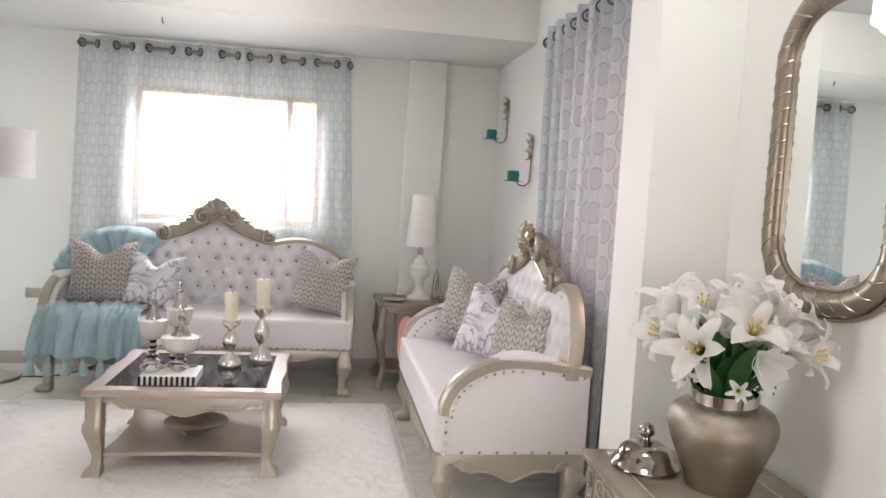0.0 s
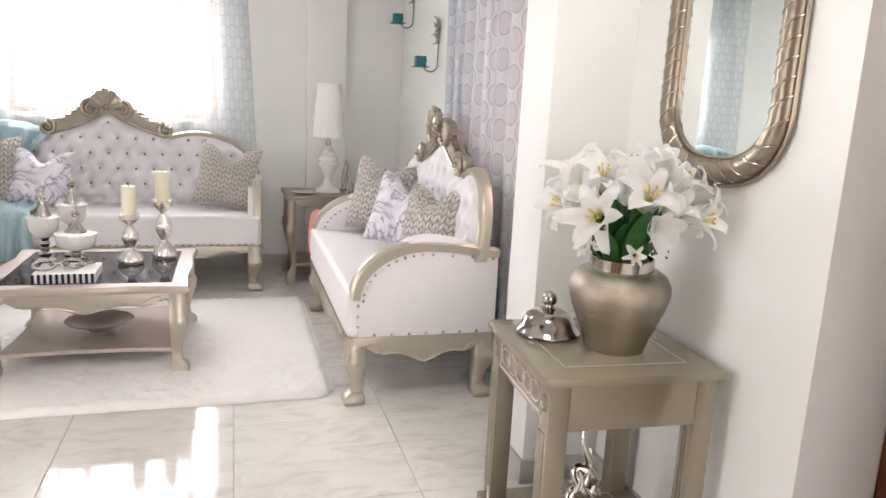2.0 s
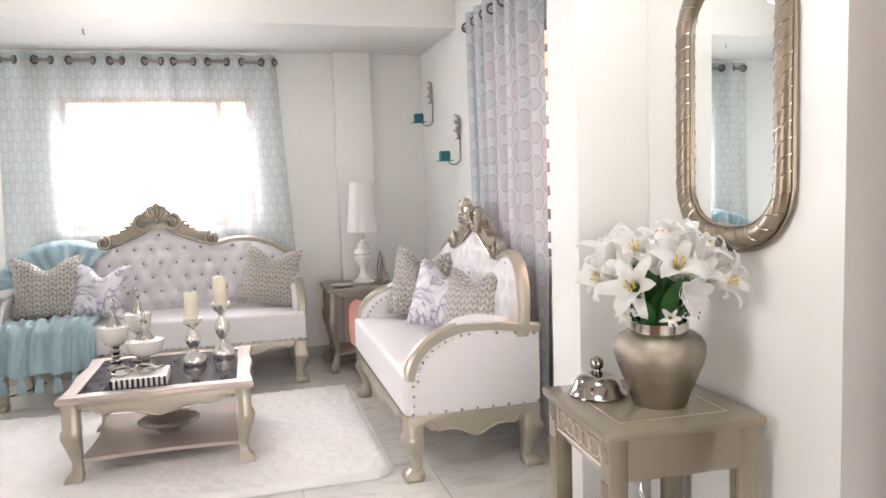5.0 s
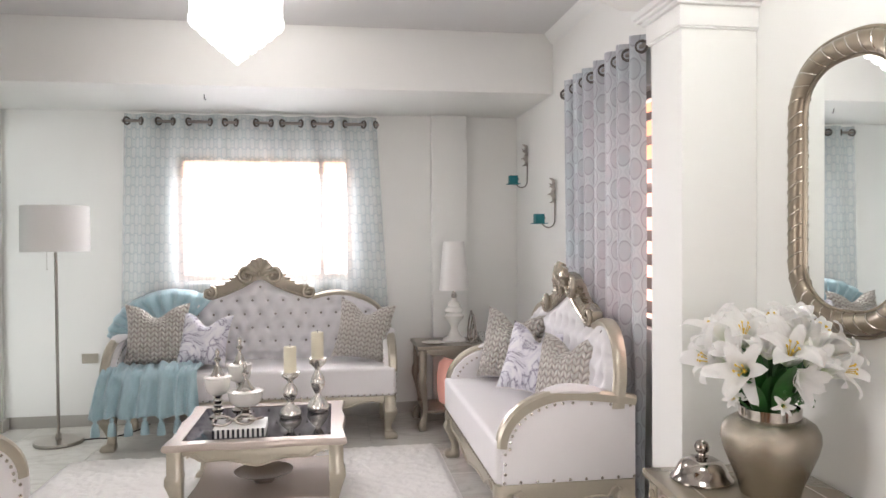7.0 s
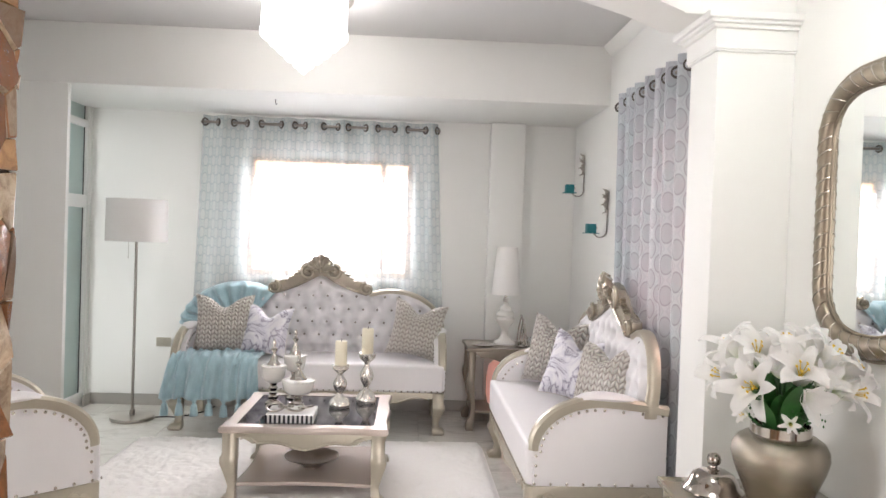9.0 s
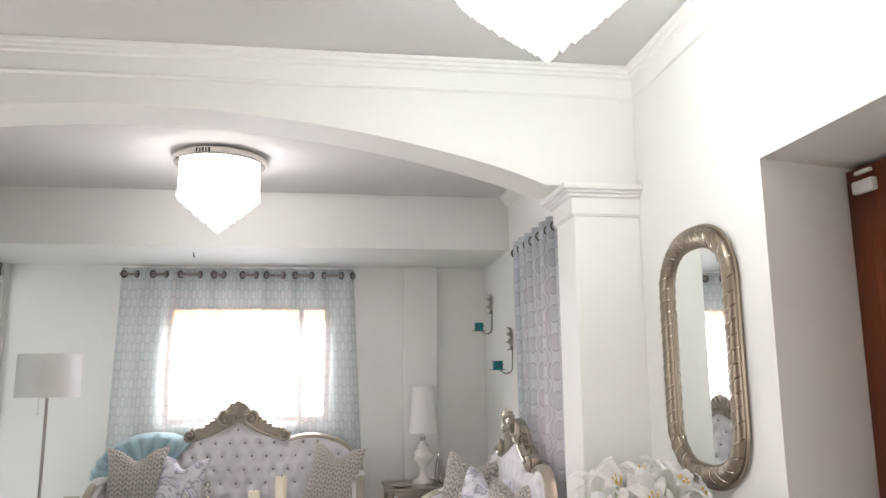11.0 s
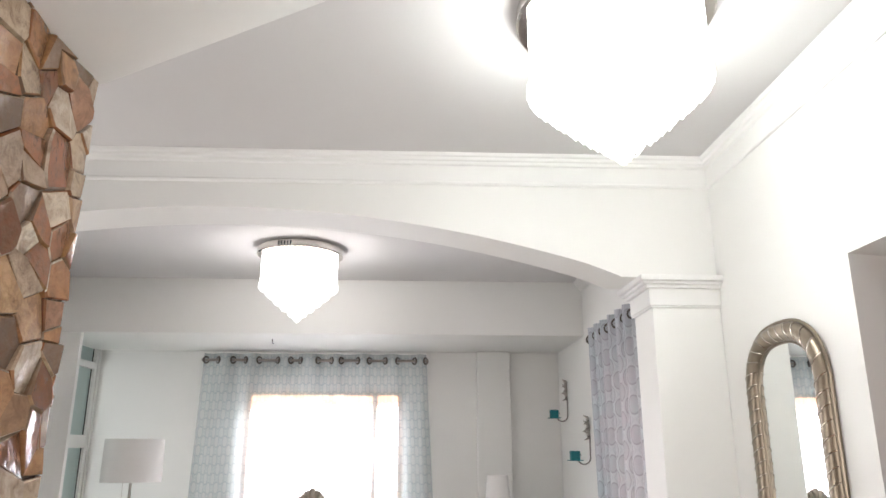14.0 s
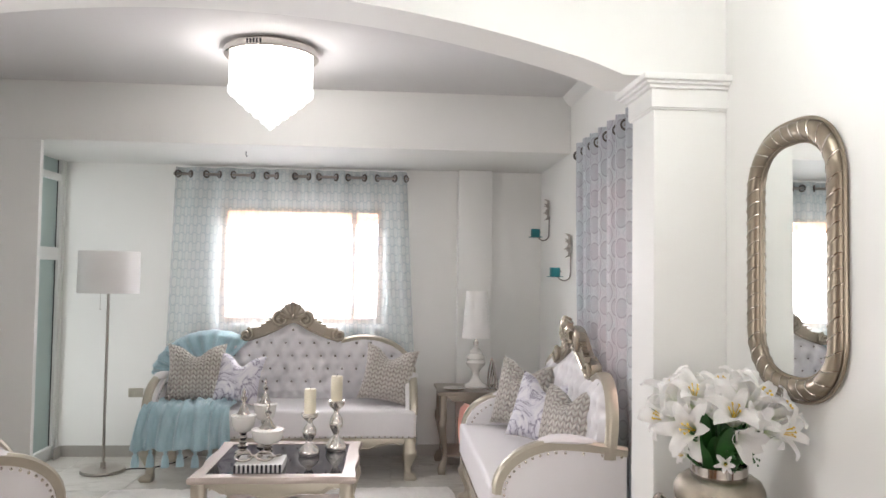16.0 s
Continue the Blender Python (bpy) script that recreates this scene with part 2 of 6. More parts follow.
chandelier_glow = make_glow("lit_crystal_core", (1.0, 0.985, 0.955), CHANDELIER_GLOW)
crystal_glow = make_glow("lit_crystal_bead", (0.97, 1.0, 0.98), CHANDELIER_GLOW * 0.17)
hall_glow = make_glow("bright_lit_crystal_core", (0.97, 1.0, 0.965), HALL_GLOW)
hall_crystal_glow = make_glow("bright_lit_crystal_bead", (0.97, 1.0, 0.98), HALL_GLOW * 0.3)
lantern_glow = make_glow("salmon_lantern_glass", (1.0, 0.50, 0.40), 0.22)
ember_glow = make_glow("salmon_lantern_bulb", (1.0, 0.30, 0.16), 1.2)
day_glow = make_glow("bright_hazy_daylight", (1.0, 0.99, 1.0), 3.4)
# eave and outer wall emit by themselves, standing in for sunlight on them
eave_glow = make_glow("self_lit_orange_awning", (1.0, 0.60, 0.36), 1.5)
warm_glow = make_glow("self_lit_salmon_wall_outside", (1.0, 0.42, 0.22), 0.62)


def make_shade():
    m = Mat("white_lamp_shade_fabric")
    v = m.coord("Object", (160, 160, 20))
    m.colour((0.88, 0.865, 0.845)).set(Roughness=0.9)
    m.bump(m.noise(v, 1, 2).outputs["Fac"], 0.12, 0.002)
    tr = m.node("ShaderNodeBsdfTranslucent")
    tr.inputs["Color"].default_value = (0.80, 0.78, 0.75, 1)
    mixed = m.node("ShaderNodeMixShader")
    mixed.inputs[0].default_value = 0.12
    m.link(m.b.outputs[0], mixed.inputs[1])
    m.link(tr.outputs[0], mixed.inputs[2])
    m.link(mixed.outputs[0], m.t.nodes["Material Output"].inputs["Surface"])
    return m.m


shade_fabric = make_shade()


def make_petal():
    m = Mat("white_lily_petal")
    v = m.coord("UV", (1, 1, 1))
    sep = m.node("ShaderNodeSeparateXYZ")
    m.link(v, sep.inputs[0])
    base = m.ramp(sep.outputs[1], [(0.0, (0.62, 0.72, 0.42)), (0.2, (0.86, 0.88, 0.80)), (0.45, (0.92, 0.91, 0.90))])
    m.colour(base).set(Roughness=0.55, Sheen_Weight=0.1)
    w = m.math("SINE", m.math("MULTIPLY", sep.outputs[0], 40.0))
    m.bump(w, 0.15, 0.002)
    tr = m.node("ShaderNodeBsdfTranslucent")
    m.link(base, tr.inputs["Color"])
    mixed = m.node("ShaderNodeMixShader")
    mixed.inputs[0].default_value = 0.50
    m.link(m.b.outputs[0], mixed.inputs[1])
    m.link(tr.outputs[0], mixed.inputs[2])
    m.link(mixed.outputs[0], m.t.nodes["Material Output"].inputs["Surface"])
    return m.m


petal_white = make_petal()


def make_leaf():
    m = Mat("green_leaf")
    n = m.noise(m.coord(), 12, 4)
    m.colour(m.ramp(n.outputs["Fac"], [(0.3, (0.008, 0.045, 0.008)), (0.6, (0.02, 0.11, 0.018)), (0.8, (0.06, 0.20, 0.04))])).set(Roughness=0.38)
    return m.m


leaf_green = make_leaf()


def make_stone():
    """Lacquered flagstone: tans, rusts, creams and greys, one hue to a stone."""
    m = Mat("lacquered_flagstone")
    info = m.node("ShaderNodeObjectInfo")
    geo = m.node("ShaderNodeNewGeometry")
    pick = m.math("FRACT", m.math("ADD", info.outputs["Random"], geo.outputs["Random Per Island"]))
    hue = m.ramp(pick, [(0.0, (0.15, 0.055, 0.025)), (0.12, (0.30, 0.12, 0.05)), (0.24, (0.38, 0.22, 0.11)), (0.34, (0.12, 0.08, 0.055)), (0.46, (0.25, 0.175, 0.12)), (0.60, (0.46, 0.35, 0.24)), (0.7, (0.26, 0.09, 0.035)), (0.82, (0.42, 0.25, 0.12)), (0.92, (0.62, 0.54, 0.43)), (1.0, (0.33, 0.24, 0.17))])
    v = m.coord()
    n = m.noise(v, 22, 8, 0.7)
    n.inputs["Distortion"].default_value = 1.2
    m.colour(m.mix(m.ramp(n.outputs["Fac"], [(0.42, (0, 0, 0)), (0.70, (0.85, 0.85, 0.85))]), hue, (0.14, 0.075, 0.04)))
    m.set(Roughness=0.12, Specular_IOR_Level=0.32)
    m.bump(m.noise(v, 16, 5, 0.6).outputs["Fac"], 0.55, 0.014)
    return m.m


stone_mat = make_stone()
stone_joint = paint("brown_mortar", (0.13, 0.09, 0.06), 0.8, 0.5)


def make_wood(name, a, b, rough=0.28):
    m = Mat(name)
    v = m.coord("Object", (1, 14, 1.1))
    n = m.noise(v, 3.0, 6, 0.6)
    n.inputs["Distortion"].default_value = 1.2
    fine = m.noise(m.coord("Object", (30, 160, 5)), 1.5, 3)
    base = m.ramp(n.outputs["Fac"], [(0.3, a), (0.7, b)])
    m.colour(m.mix(m.math("MULTIPLY", fine.outputs["Fac"], 0.35), base, tuple(c * 0.55 for c in a)))
    m.set(Roughness=rough, Specular_IOR_Level=0.35)
    m.bump(fine.outputs["Fac"], 0.08, 0.002)
    return m.m


door_wood = make_wood("varnished_mahogany", (0.080, 0.015, 0.003), (0.165, 0.038, 0.007), 0.36)
frame_wood = make_wood("brown_window_wood", (0.20, 0.085, 0.03), (0.30, 0.14, 0.05), 0.5)


def make_rug():
    m = Mat("cream_shag_pile")
    v = m.coord()
    big, fine = m.noise(v, 3.5, 5), m.noise(v, 140, 3)
    m.colour(m.mix(big.outputs["Fac"], (0.87, 0.845, 0.815), (0.79, 0.76, 0.725))).set(Roughness=1.0, Sheen_Weight=0.3, Specular_IOR_Level=0.05)
    m.bump(fine.outputs["Fac"], 0.35, 0.008)
    return m.m


rug_pile = make_rug()


def make_glass(name, base, rough, trans=1.0):
    m = Mat(name)
    m.colour(base).set(Roughness=rough, Transmission_Weight=trans, IOR=1.45)
    return m.m


clear_glass = make_glass("clear_glass", (0.95, 0.97, 0.97), 0.02)
frosted_glass = make_glass("frosted_green_glass", (0.40, 0.50, 0.48), 0.3, 0.12)
smoked_glass = Mat("smoked_table_glass").colour((0.022, 0.02, 0.026)).set(Roughness=0.04, Specular_IOR_Level=0.6).m
mirror_glass = Mat("mirror_silver").colour((0.90, 0.93, 0.92)).set(Roughness=0.015, Metallic=1.0).m


def make_hammered():
    m = Mat("hammered_silver_glaze")
    v = m.coord("Object", (1, 1, 1))
    vor = m.node("ShaderNodeTexVoronoi", Scale=300.0)
    m.link(v, vor.inputs["Vector"])
    n = m.noise(v, 9, 5)
    m.colour(m.mix(n.outputs["Fac"], (0.44, 0.39, 0.32), (0.29, 0.255, 0.205))).set(Metallic=1.0, Roughness=0.25)
    m.bump(vor.outputs["Distance"], 0.5, 0.0022)
    return m.m


hammered = make_hammered()


# ---- mesh helpers ----
def part(name, bm, material, parent=None, label="", angle=40.0):
    """One mesh object from a bmesh, under a thing or a part."""
    me = bpy.data.meshes.new(name)
    bmesh.ops.recalc_face_normals(bm, faces=bm.faces)
    bm.to_mesh(me)
    bm.free()
    for p in me.polygons:
        p.use_smooth = True
    me.set_sharp_from_angle(angle=radians(angle))
    me.materials.append(material)
    ob = new(name, me)
    ob.parent = parent
    if label:
        tagged(ob, label)
    return ob


def thing(name, m, label, category, group=""):
    ob = new(name)
    ob.empty_display_size = 0.1
    ob.matrix_basis = m
    return tagged(ob, label, category, group)


def structure(name, bm, material, label, category):
    return tagged(part(name, bm, material), label, category, "", "structure")


def flat_structure(name, bm, material, label, category):
    """As structure, with every corner of the plan kept crisp."""
    return tagged(part(name, bm, material, angle=6.0), label, category, "", "structure")


def box(x0, y0, z0, x1, y1, z1, bevel=0.0, bm=None, segments=2):
    own = bmesh.new()
    r = bmesh.ops.create_cube(own, size=1.0)
    bmesh.ops.scale(own, vec=(x1 - x0, y1 - y0, z1 - z0), verts=r["verts"])
    bmesh.ops.translate(own, vec=((x0 + x1) / 2, (y0 + y1) / 2, (z0 + z1) / 2), verts=r["verts"])
    if bevel:
        bmesh.ops.bevel(own, geom=own.edges[:], offset=bevel, segments=segments, affect="EDGES", profile=0.6)
    return merged(bm, own)


def merged(bm, own):
    """Adds own to bm, or gives own back when there is no bm."""
    if bm is None:
        return own
    me = bpy.data.meshes.new("joined")
    own.to_mesh(me)
    own.free()
    bm.from_mesh(me)
    bpy.data.meshes.remove(me)
    return bm


def loft(rings, closed=True, caps=True, loop=False, bm=None):
    """Skin over rings of points. closed: each ring is a loop. loop: the last ring joins the first."""
    own = bmesh.new()
    vs = [[own.verts.new(p) for p in ring] for ring in rings]
    n = len(vs[0])
    pairs = list(zip(vs, vs[1:])) + ([(vs[-1], vs[0])] if loop else [])
    for a, b in pairs:
        for k in range(n if closed else n - 1):
            own.faces.new((a[k], a[(k + 1) % n], b[(k + 1) % n], b[k]))
    if caps and closed and not loop:
        own.faces.new(vs[0][::-1])
        own.faces.new(vs[-1])
    return merged(bm, own)


def lathe(profile, segments=32, bm=None, at=(0, 0, 0), wave=None):
    """Turned shape from (radius, height) pairs. wave: a function of angle and height on the radius."""
    rings = []
    for r, z in profile:
        ring = []
        for k in range(segments):
            a = math.tau * k / segments
            q = max(r, 0.0004) * (wave(a, z) if wave else 1)
            ring.append((at[0] + q * math.cos(a), at[1] + q * math.sin(a), at[2] + z))
        rings.append(ring)
    return loft(rings, bm=bm)


def slab(points, depth, axis="y", at=0.0, bevel=0.0, bm=None):
    """A polygon, given in the two axes other than axis, drawn out along axis from at to at + depth."""
    place = {"x": lambda p, d: (d, p[0], p[1]), "y": lambda p, d: (p[0], d, p[1]), "z": lambda p, d: (p[0], p[1], d)}[axis]
    own = bmesh.new()
    a = [own.verts.new(place(p, at)) for p in points]
    b = [own.verts.new(place(p, at + depth)) for p in points]
    n = len(points)
    fa, fb = own.faces.new(a), own.faces.new(b[::-1])
    for k in range(n):
        own.faces.new((a[k], b[k], b[(k + 1) % n], a[(k + 1) % n]))
    if bevel:
        rim = list(fa.edges) + list(fb.edges)
        bmesh.ops.bevel(own, geom=rim, offset=bevel, segments=2, affect="EDGES", profile=0.6)
    return merged(bm, own)


def tube(path, radius, sides=8, bm=None, loop=False, flat=1.0):
    """A round bar along a path; radius may be a function of 0..1."""
    pts = [Vector(p) for p in path]
    rings, up = [], Vector((0, 0, 1))
    for k, p in enumerate(pts):
        a = pts[k - 1] if (k or loop) else p
        b = pts[(k + 1) % len(pts)] if (k + 1 < len(pts) or loop) else p
        way = (b - a).normalized()
        if abs(way.dot(up)) > 0.95:
            up = Vector((1, 0, 0)) if abs(way.x) < 0.9 else Vector((0, 1, 0))
        side = way.cross(up).normalized()
        up = side.cross(way).normalized()
        r = radius(k / max(1, len(pts) - 1)) if callable(radius) else radius
        rings.append([p + side * (r * math.cos(math.tau * j / sides)) + up * (r * flat * math.sin(math.tau * j / sides)) for j in range(sides)])
    return loft(rings, loop=loop, bm=bm)


def sheet(fn, nu, nv, thick=None, bm=None, uv=None):
    """A cloth or skin from fn(u, v) with u, v in 0..1; thick gives it a second face; uv: a function that gives its print's place."""
    own = bmesh.new()
    layer = own.loops.layers.uv.new("UVMap") if uv else None
    vs = [[own.verts.new(fn(i / nu, j / nv)) for j in range(nv + 1)] for i in range(nu + 1)]
    for i in range(nu):
        for j in range(nv):
            f = own.faces.new((vs[i][j], vs[i + 1][j], vs[i + 1][j + 1], vs[i][j + 1]))
            if uv:
                for lp, (a, b) in zip(f.loops, ((i, j), (i + 1, j), (i + 1, j + 1), (i, j + 1))):
                    lp[layer].uv = uv(a / nu, b / nv)
    if thick:
        bmesh.ops.recalc_face_normals(own, faces=own.faces)
        bmesh.ops.solidify(own, geom=own.faces[:], thickness=thick)
    return merged(bm, own)


def ball(centre, r, bm=None, sub=1, squash=(1, 1, 1)):
    own = bmesh.new()
    got = bmesh.ops.create_icosphere(own, subdivisions=sub, radius=r)
    bmesh.ops.scale(own, vec=squash, verts=got["verts"])
    bmesh.ops.translate(own, vec=centre, verts=got["verts"])
    return merged(bm, own)


def smooth(a, b, x):
    t = min(1.0, max(0.0, (x - a) / (b - a)))
    return t * t * (3 - 2 * t)


# ---- large structure ----
T = 0.14
structure("floor", box(LEFT - T, FRONT - T, -0.12, 2.6, BACK + T, -0.004), grout_mat, "pale grey grout bed under polished marble tiles", "floor")
floor = bpy.data.objects["floor"]
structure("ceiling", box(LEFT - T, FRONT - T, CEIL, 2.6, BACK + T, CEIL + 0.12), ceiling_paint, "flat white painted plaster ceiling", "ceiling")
structure("ceiling_soffit", box(LEFT, BEAM_Y, SOFFIT, RIGHT, BACK, CEIL, 0.006), wall_paint, "dropped white plaster soffit over the window alcove", "ceiling")


def wall_with_hole(axis, at, depth, u0, u1, v0, v1, hole):
    """A wall across axis, with one rectangular opening (a0, a1, b0, b1) that goes through it."""
    a0, a1, b0, b1 = hole
    bm = bmesh.new()
    for p, q, r, s in ((u0, a0, v0, v1), (a1, u1, v0, v1), (a0, a1, v0, b0), (a0, a1, b1, v1)):
        if q - p > 1e-4 and s - r > 1e-4:
            if axis == "y":
                box(p, at, r, q, at + depth, s, 0, bm)
            else:
                box(at, p, r, at + depth, q, s, 0, bm)
    bmesh.ops.remove_doubles(bm, verts=bm.verts[:], dist=0.0005)
    return bm


WIN_A = (-0.70, 0.63, 1.07, 2.04)
WIN_B = (2.95, 4.15, 0.95, 2.10)
DOOR_Y0, DOOR_Y1, DOOR_H = 0.85, 1.668, 2.10
structure("wall_north", wall_with_hole("y", BACK, T, LEFT - T, RIGHT, -0.1, CEIL, WIN_A), wall_paint, "smooth white painted wall with a curtained window", "wall")
right = wall_with_hole("x", RIGHT, T, 2.2, BACK + T, -0.1, CEIL, WIN_B)
for y0, y1, z0, z1 in ((FRONT, DOOR_Y0, -0.1, CEIL), (DOOR_Y0, DOOR_Y1, DOOR_H, CEIL), (DOOR_Y1, 2.2, DOOR_H, CEIL)):
    box(RIGHT, y0, z0, RIGHT + T, y1, z1, 0, right)
structure("wall_east", right, wall_paint, "white painted wall with a door recess and a side window", "wall")
recess = slab([(RIGHT, DOOR_Y1), (2.46, DOOR_Y1 + 0.115), (2.46, DOOR_Y1 + 0.3), (RIGHT + T, DOOR_Y1 + 0.3), (RIGHT + T, 2.2), (RIGHT, 2.2)], DOOR_H + 0.1, "z", -0.1)
structure("wall_recess_side", box(RIGHT + T, DOOR_Y0 - T, -0.1, 2.46, DOOR_Y0, DOOR_H), wall_paint, "white plastered side of the door recess", "wall")
structure("wall_recess_top", box(RIGHT + T, DOOR_Y0 - T, DOOR_H, 2.46, 2.2, CEIL), wall_paint, "white plastered wall over the door recess", "wall")
structure("wall_recess_back", box(2.345, DOOR_Y0, -0.1, 2.46, DOOR_Y1 + 0.08, DOOR_H), wall_paint, "white plastered wall round the door", "wall")
flat_structure("wall_recess", recess, wall_paint, "white plastered reveal of a deep door recess", "wall")
# west and south walls: unseen openings added so the fill lamps can shine in
structure("wall_west", wall_with_hole("x", LEFT - T, T, FRONT, BACK, -0.1, CEIL, (1.25, 2.45, 0.3, 2.1)), wall_paint, "white painted wall with an added side opening for fill light", "wall")
structure("wall_south", wall_with_hole("y", FRONT - T, T, LEFT - T, 2.5, -0.1, CEIL, (0.1, 1.7, 0.5, 2.1)), wall_paint, "white painted wall with an added wide opening for fill light", "wall")
structure("wall_post", box(LEFT, BEAM_Y, 0, -1.66, 4.955, SOFFIT, 0.006), wall_paint, "white plastered pier beside the alcove", "wall")
structure("wall_chase", box(1.25, 5.81, 0, 1.53, BACK, SOFFIT, 0.012), wall_paint, "white boxed pipe chase on the wall", "wall")
structure("wall_alcove_end", box(-1.99, 5.865, 0, -1.92, BACK, SOFFIT), wall_paint, "white plastered strip beside the glass door", "wall")
structure("wall_alcove", box(LEFT, 4.955, 0, -2.12, 5.865, SOFFIT), wall_paint, "white side wall of the window alcove", "wall")


def arch_under(x):
    """Height of the flat arch's underside."""
    s = (x + 0.10) / 1.65
    return 2.513 - 0.262 * abs(s) ** 2.0


span = [(x, arch_under(x)) for x in (-0.10 + 1.65 * (k / 24 - 1) for k in range(49))]
outline = [(LEFT, CEIL), (LEFT, 2.235)] + [(-1.75, 2.235)] + span[1:-1] + [(1.555, 2.235), (RIGHT, 2.235), (RIGHT, CEIL)]
structure("wall_arch", slab(outline, ARCH_Y1 - ARCH_Y0, "y", ARCH_Y0, 0.004), wall_paint, "white plaster wall with a wide flat arch", "wall")


def column(name, x0, x1, face):
    """A square pier with a stepped capital; face is the side that looks into the opening."""
    structure(name, box(x0, ARCH_Y0, 0, x1, ARCH_Y1, 2.235, 0.004), wall_paint, "square white plaster pier under the arch", "column")
    bm = bmesh.new()
    for z0, z1, out in ((2.108, 2.115, 0.010), (2.115, 2.186, 0.014), (2.186, 2.200, 0.028), (2.200, 2.212, 0.042), (2.212, 2.236, 0.056)):
        a = x0 - out if face < 0 else x0
        b = x1 + out if face > 0 else x1
        box(a, ARCH_Y0 - out, z0, b, ARCH_Y1 + out, z1, 0.004, bm)
    structure(name + "_capital", bm, trim_paint, "white stepped plaster capital", "trim")


column("column_1", 1.678, RIGHT, -1)
column("column_2", LEFT, -1.86, 1)

# cornice: a stepped moulding round the entrance side of the arch
CORNICE = [(0, 0), (0.008, 0), (0.012, 0.005), (0.012, 0.011), (0.006, 0.016), (0.006, 0.085), (0.016, 0.090), (0.018, 0.102), (0.026, 0.106), (0.028, 0.118), (0.037, 0.122), (0.040, 0.135), (0, 0.135)]


def moulding(name, a, b, inward):
    """CORNICE drawn out from a to b, standing out along inward."""
    rings = [[(p[0] + inward[0] * o, p[1] + inward[1] * o, CEIL - 0.137 + h) for o, h in CORNICE] for p in (a, b)]
    structure(name, loft(rings), trim_paint, "white stepped plaster cornice below the ceiling", "trim")


moulding("cornice_1", (0.55, ARCH_Y0), (RIGHT, ARCH_Y0), (0, -1))
moulding("cornice_2", (LEFT, ARCH_Y0), (0.55, ARCH_Y0), (0, -1))
moulding("cornice_3", (RIGHT, ARCH_Y0), (RIGHT, FRONT), (-1, 0))
# small cove where the living room ceiling meets the side wall
cove = [[(RIGHT, y, CEIL - 0.07), (RIGHT - 0.02, y, CEIL - 0.06), (RIGHT - 0.05, y, CEIL - 0.02), (RIGHT - 0.06, y, CEIL), (RIGHT, y, CEIL)] for y in (ARCH_Y1, BEAM_Y)]
structure("cornice_4", loft(cove), trim_paint, "slim white plaster cove", "trim")

# sloping white underside of a flight of stairs above the stone wall
slope = slab([(-0.30, 2.375), (-0.03, 2.375), (0.50, 2.625), (0.50, CEIL), (-0.30, CEIL)], 3.47, "y", FRONT)
structure("stair_underside", slope, wall_paint, "sloping white plaster underside of a staircase", "ceiling")


def baseboard(name, x0, y0, x1, y1):
    structure(name, box(x0, y0, 0, x1, y1, 0.088, 0.002), baseboard_tile, "grey-beige tile baseboard", "baseboard")


baseboard("baseboard_1", -1.90, BACK - 0.012, 1.25, BACK)
baseboard("baseboard_2", 1.238, 5.798, 1.542, 5.81)
baseboard("baseboard_3", RIGHT - 0.012, ARCH_Y1, RIGHT, 5.79)
baseboard("baseboard_4", 1.666, ARCH_Y0 - 0.012, RIGHT, ARCH_Y0)
baseboard("baseboard_5", RIGHT - 0.012, DOOR_Y1, RIGHT, ARCH_Y0 - 0.012)
baseboard("baseboard_6", LEFT, BEAM_Y - 0.012, -1.63, BEAM_Y)
baseboard("baseboard_7", 1.666, ARCH_Y0, 1.678, ARCH_Y1)
baseboard("baseboard_8", -1.90, 5.78, -1.888, 5.888)

# flagstone wall: its core; the stones follow at the end of the file
STONE_X, STONE_END, STONE_TOP = -0.045, 1.262, 2.378
stone_wall = structure("wall_stone", box(-0.30, FRONT, 0, STONE_X, STONE_END, STONE_TOP), stone_joint, "wall clad in lacquered brown and cream flagstones", "wall")


# ---- windows and doors ----
def window_a():
    x0, x1, z0, z1 = WIN_A
    win = tagged(new("window_1"), "brown wooden window behind sheer curtains, bright daylight outside", "window", "", "structure")
    win.location = (0, BACK + 0.05, 0)
    w = 0.045
    frame_bm = box(x0, 0, z0, x0 + w, 0.05, z1, 0.004)
    for b in ((x1 - w, 0, z0, x1, 0.05, z1), (x0 + w, 0, z0, x1 - w, 0.05, z0 + w), (x0 + w, 0, z1 - w, x1 - w, 0.05, z1), (0.37, 0, z0 + w, 0.41, 0.05, z1 - w)):
        box(*b, 0.004, frame_bm)
    part("window_frame", frame_bm, frame_wood, win)
    for a, b in ((x0 + w, 0.37), (0.41, x1 - w)):
        p = part("pane", box(a, 0.02, z0 + w, b, 0.026, z1 - w), clear_glass, win)
        p.visible_shadow = False
    part("window_sill", box(x0 - 0.02, -0.075, z0 - 0.03, x1 + 0.02, 0.0, z0 - 0.001, 0.005), trim_paint, win)
    structure("backdrop", box(-3.0, 7.6, -0.5, 3.0, 7.65, 2.17), day_glow, "bright hazy daylight outside the window", "backdrop")
    structure("backdrop_eave", box(-2.2, 6.35, 1.905, 2.4, 6.6, 3.2), eave_glow, "orange eave outside the window, glowing in place of sunlight", "backdrop")


window_a()


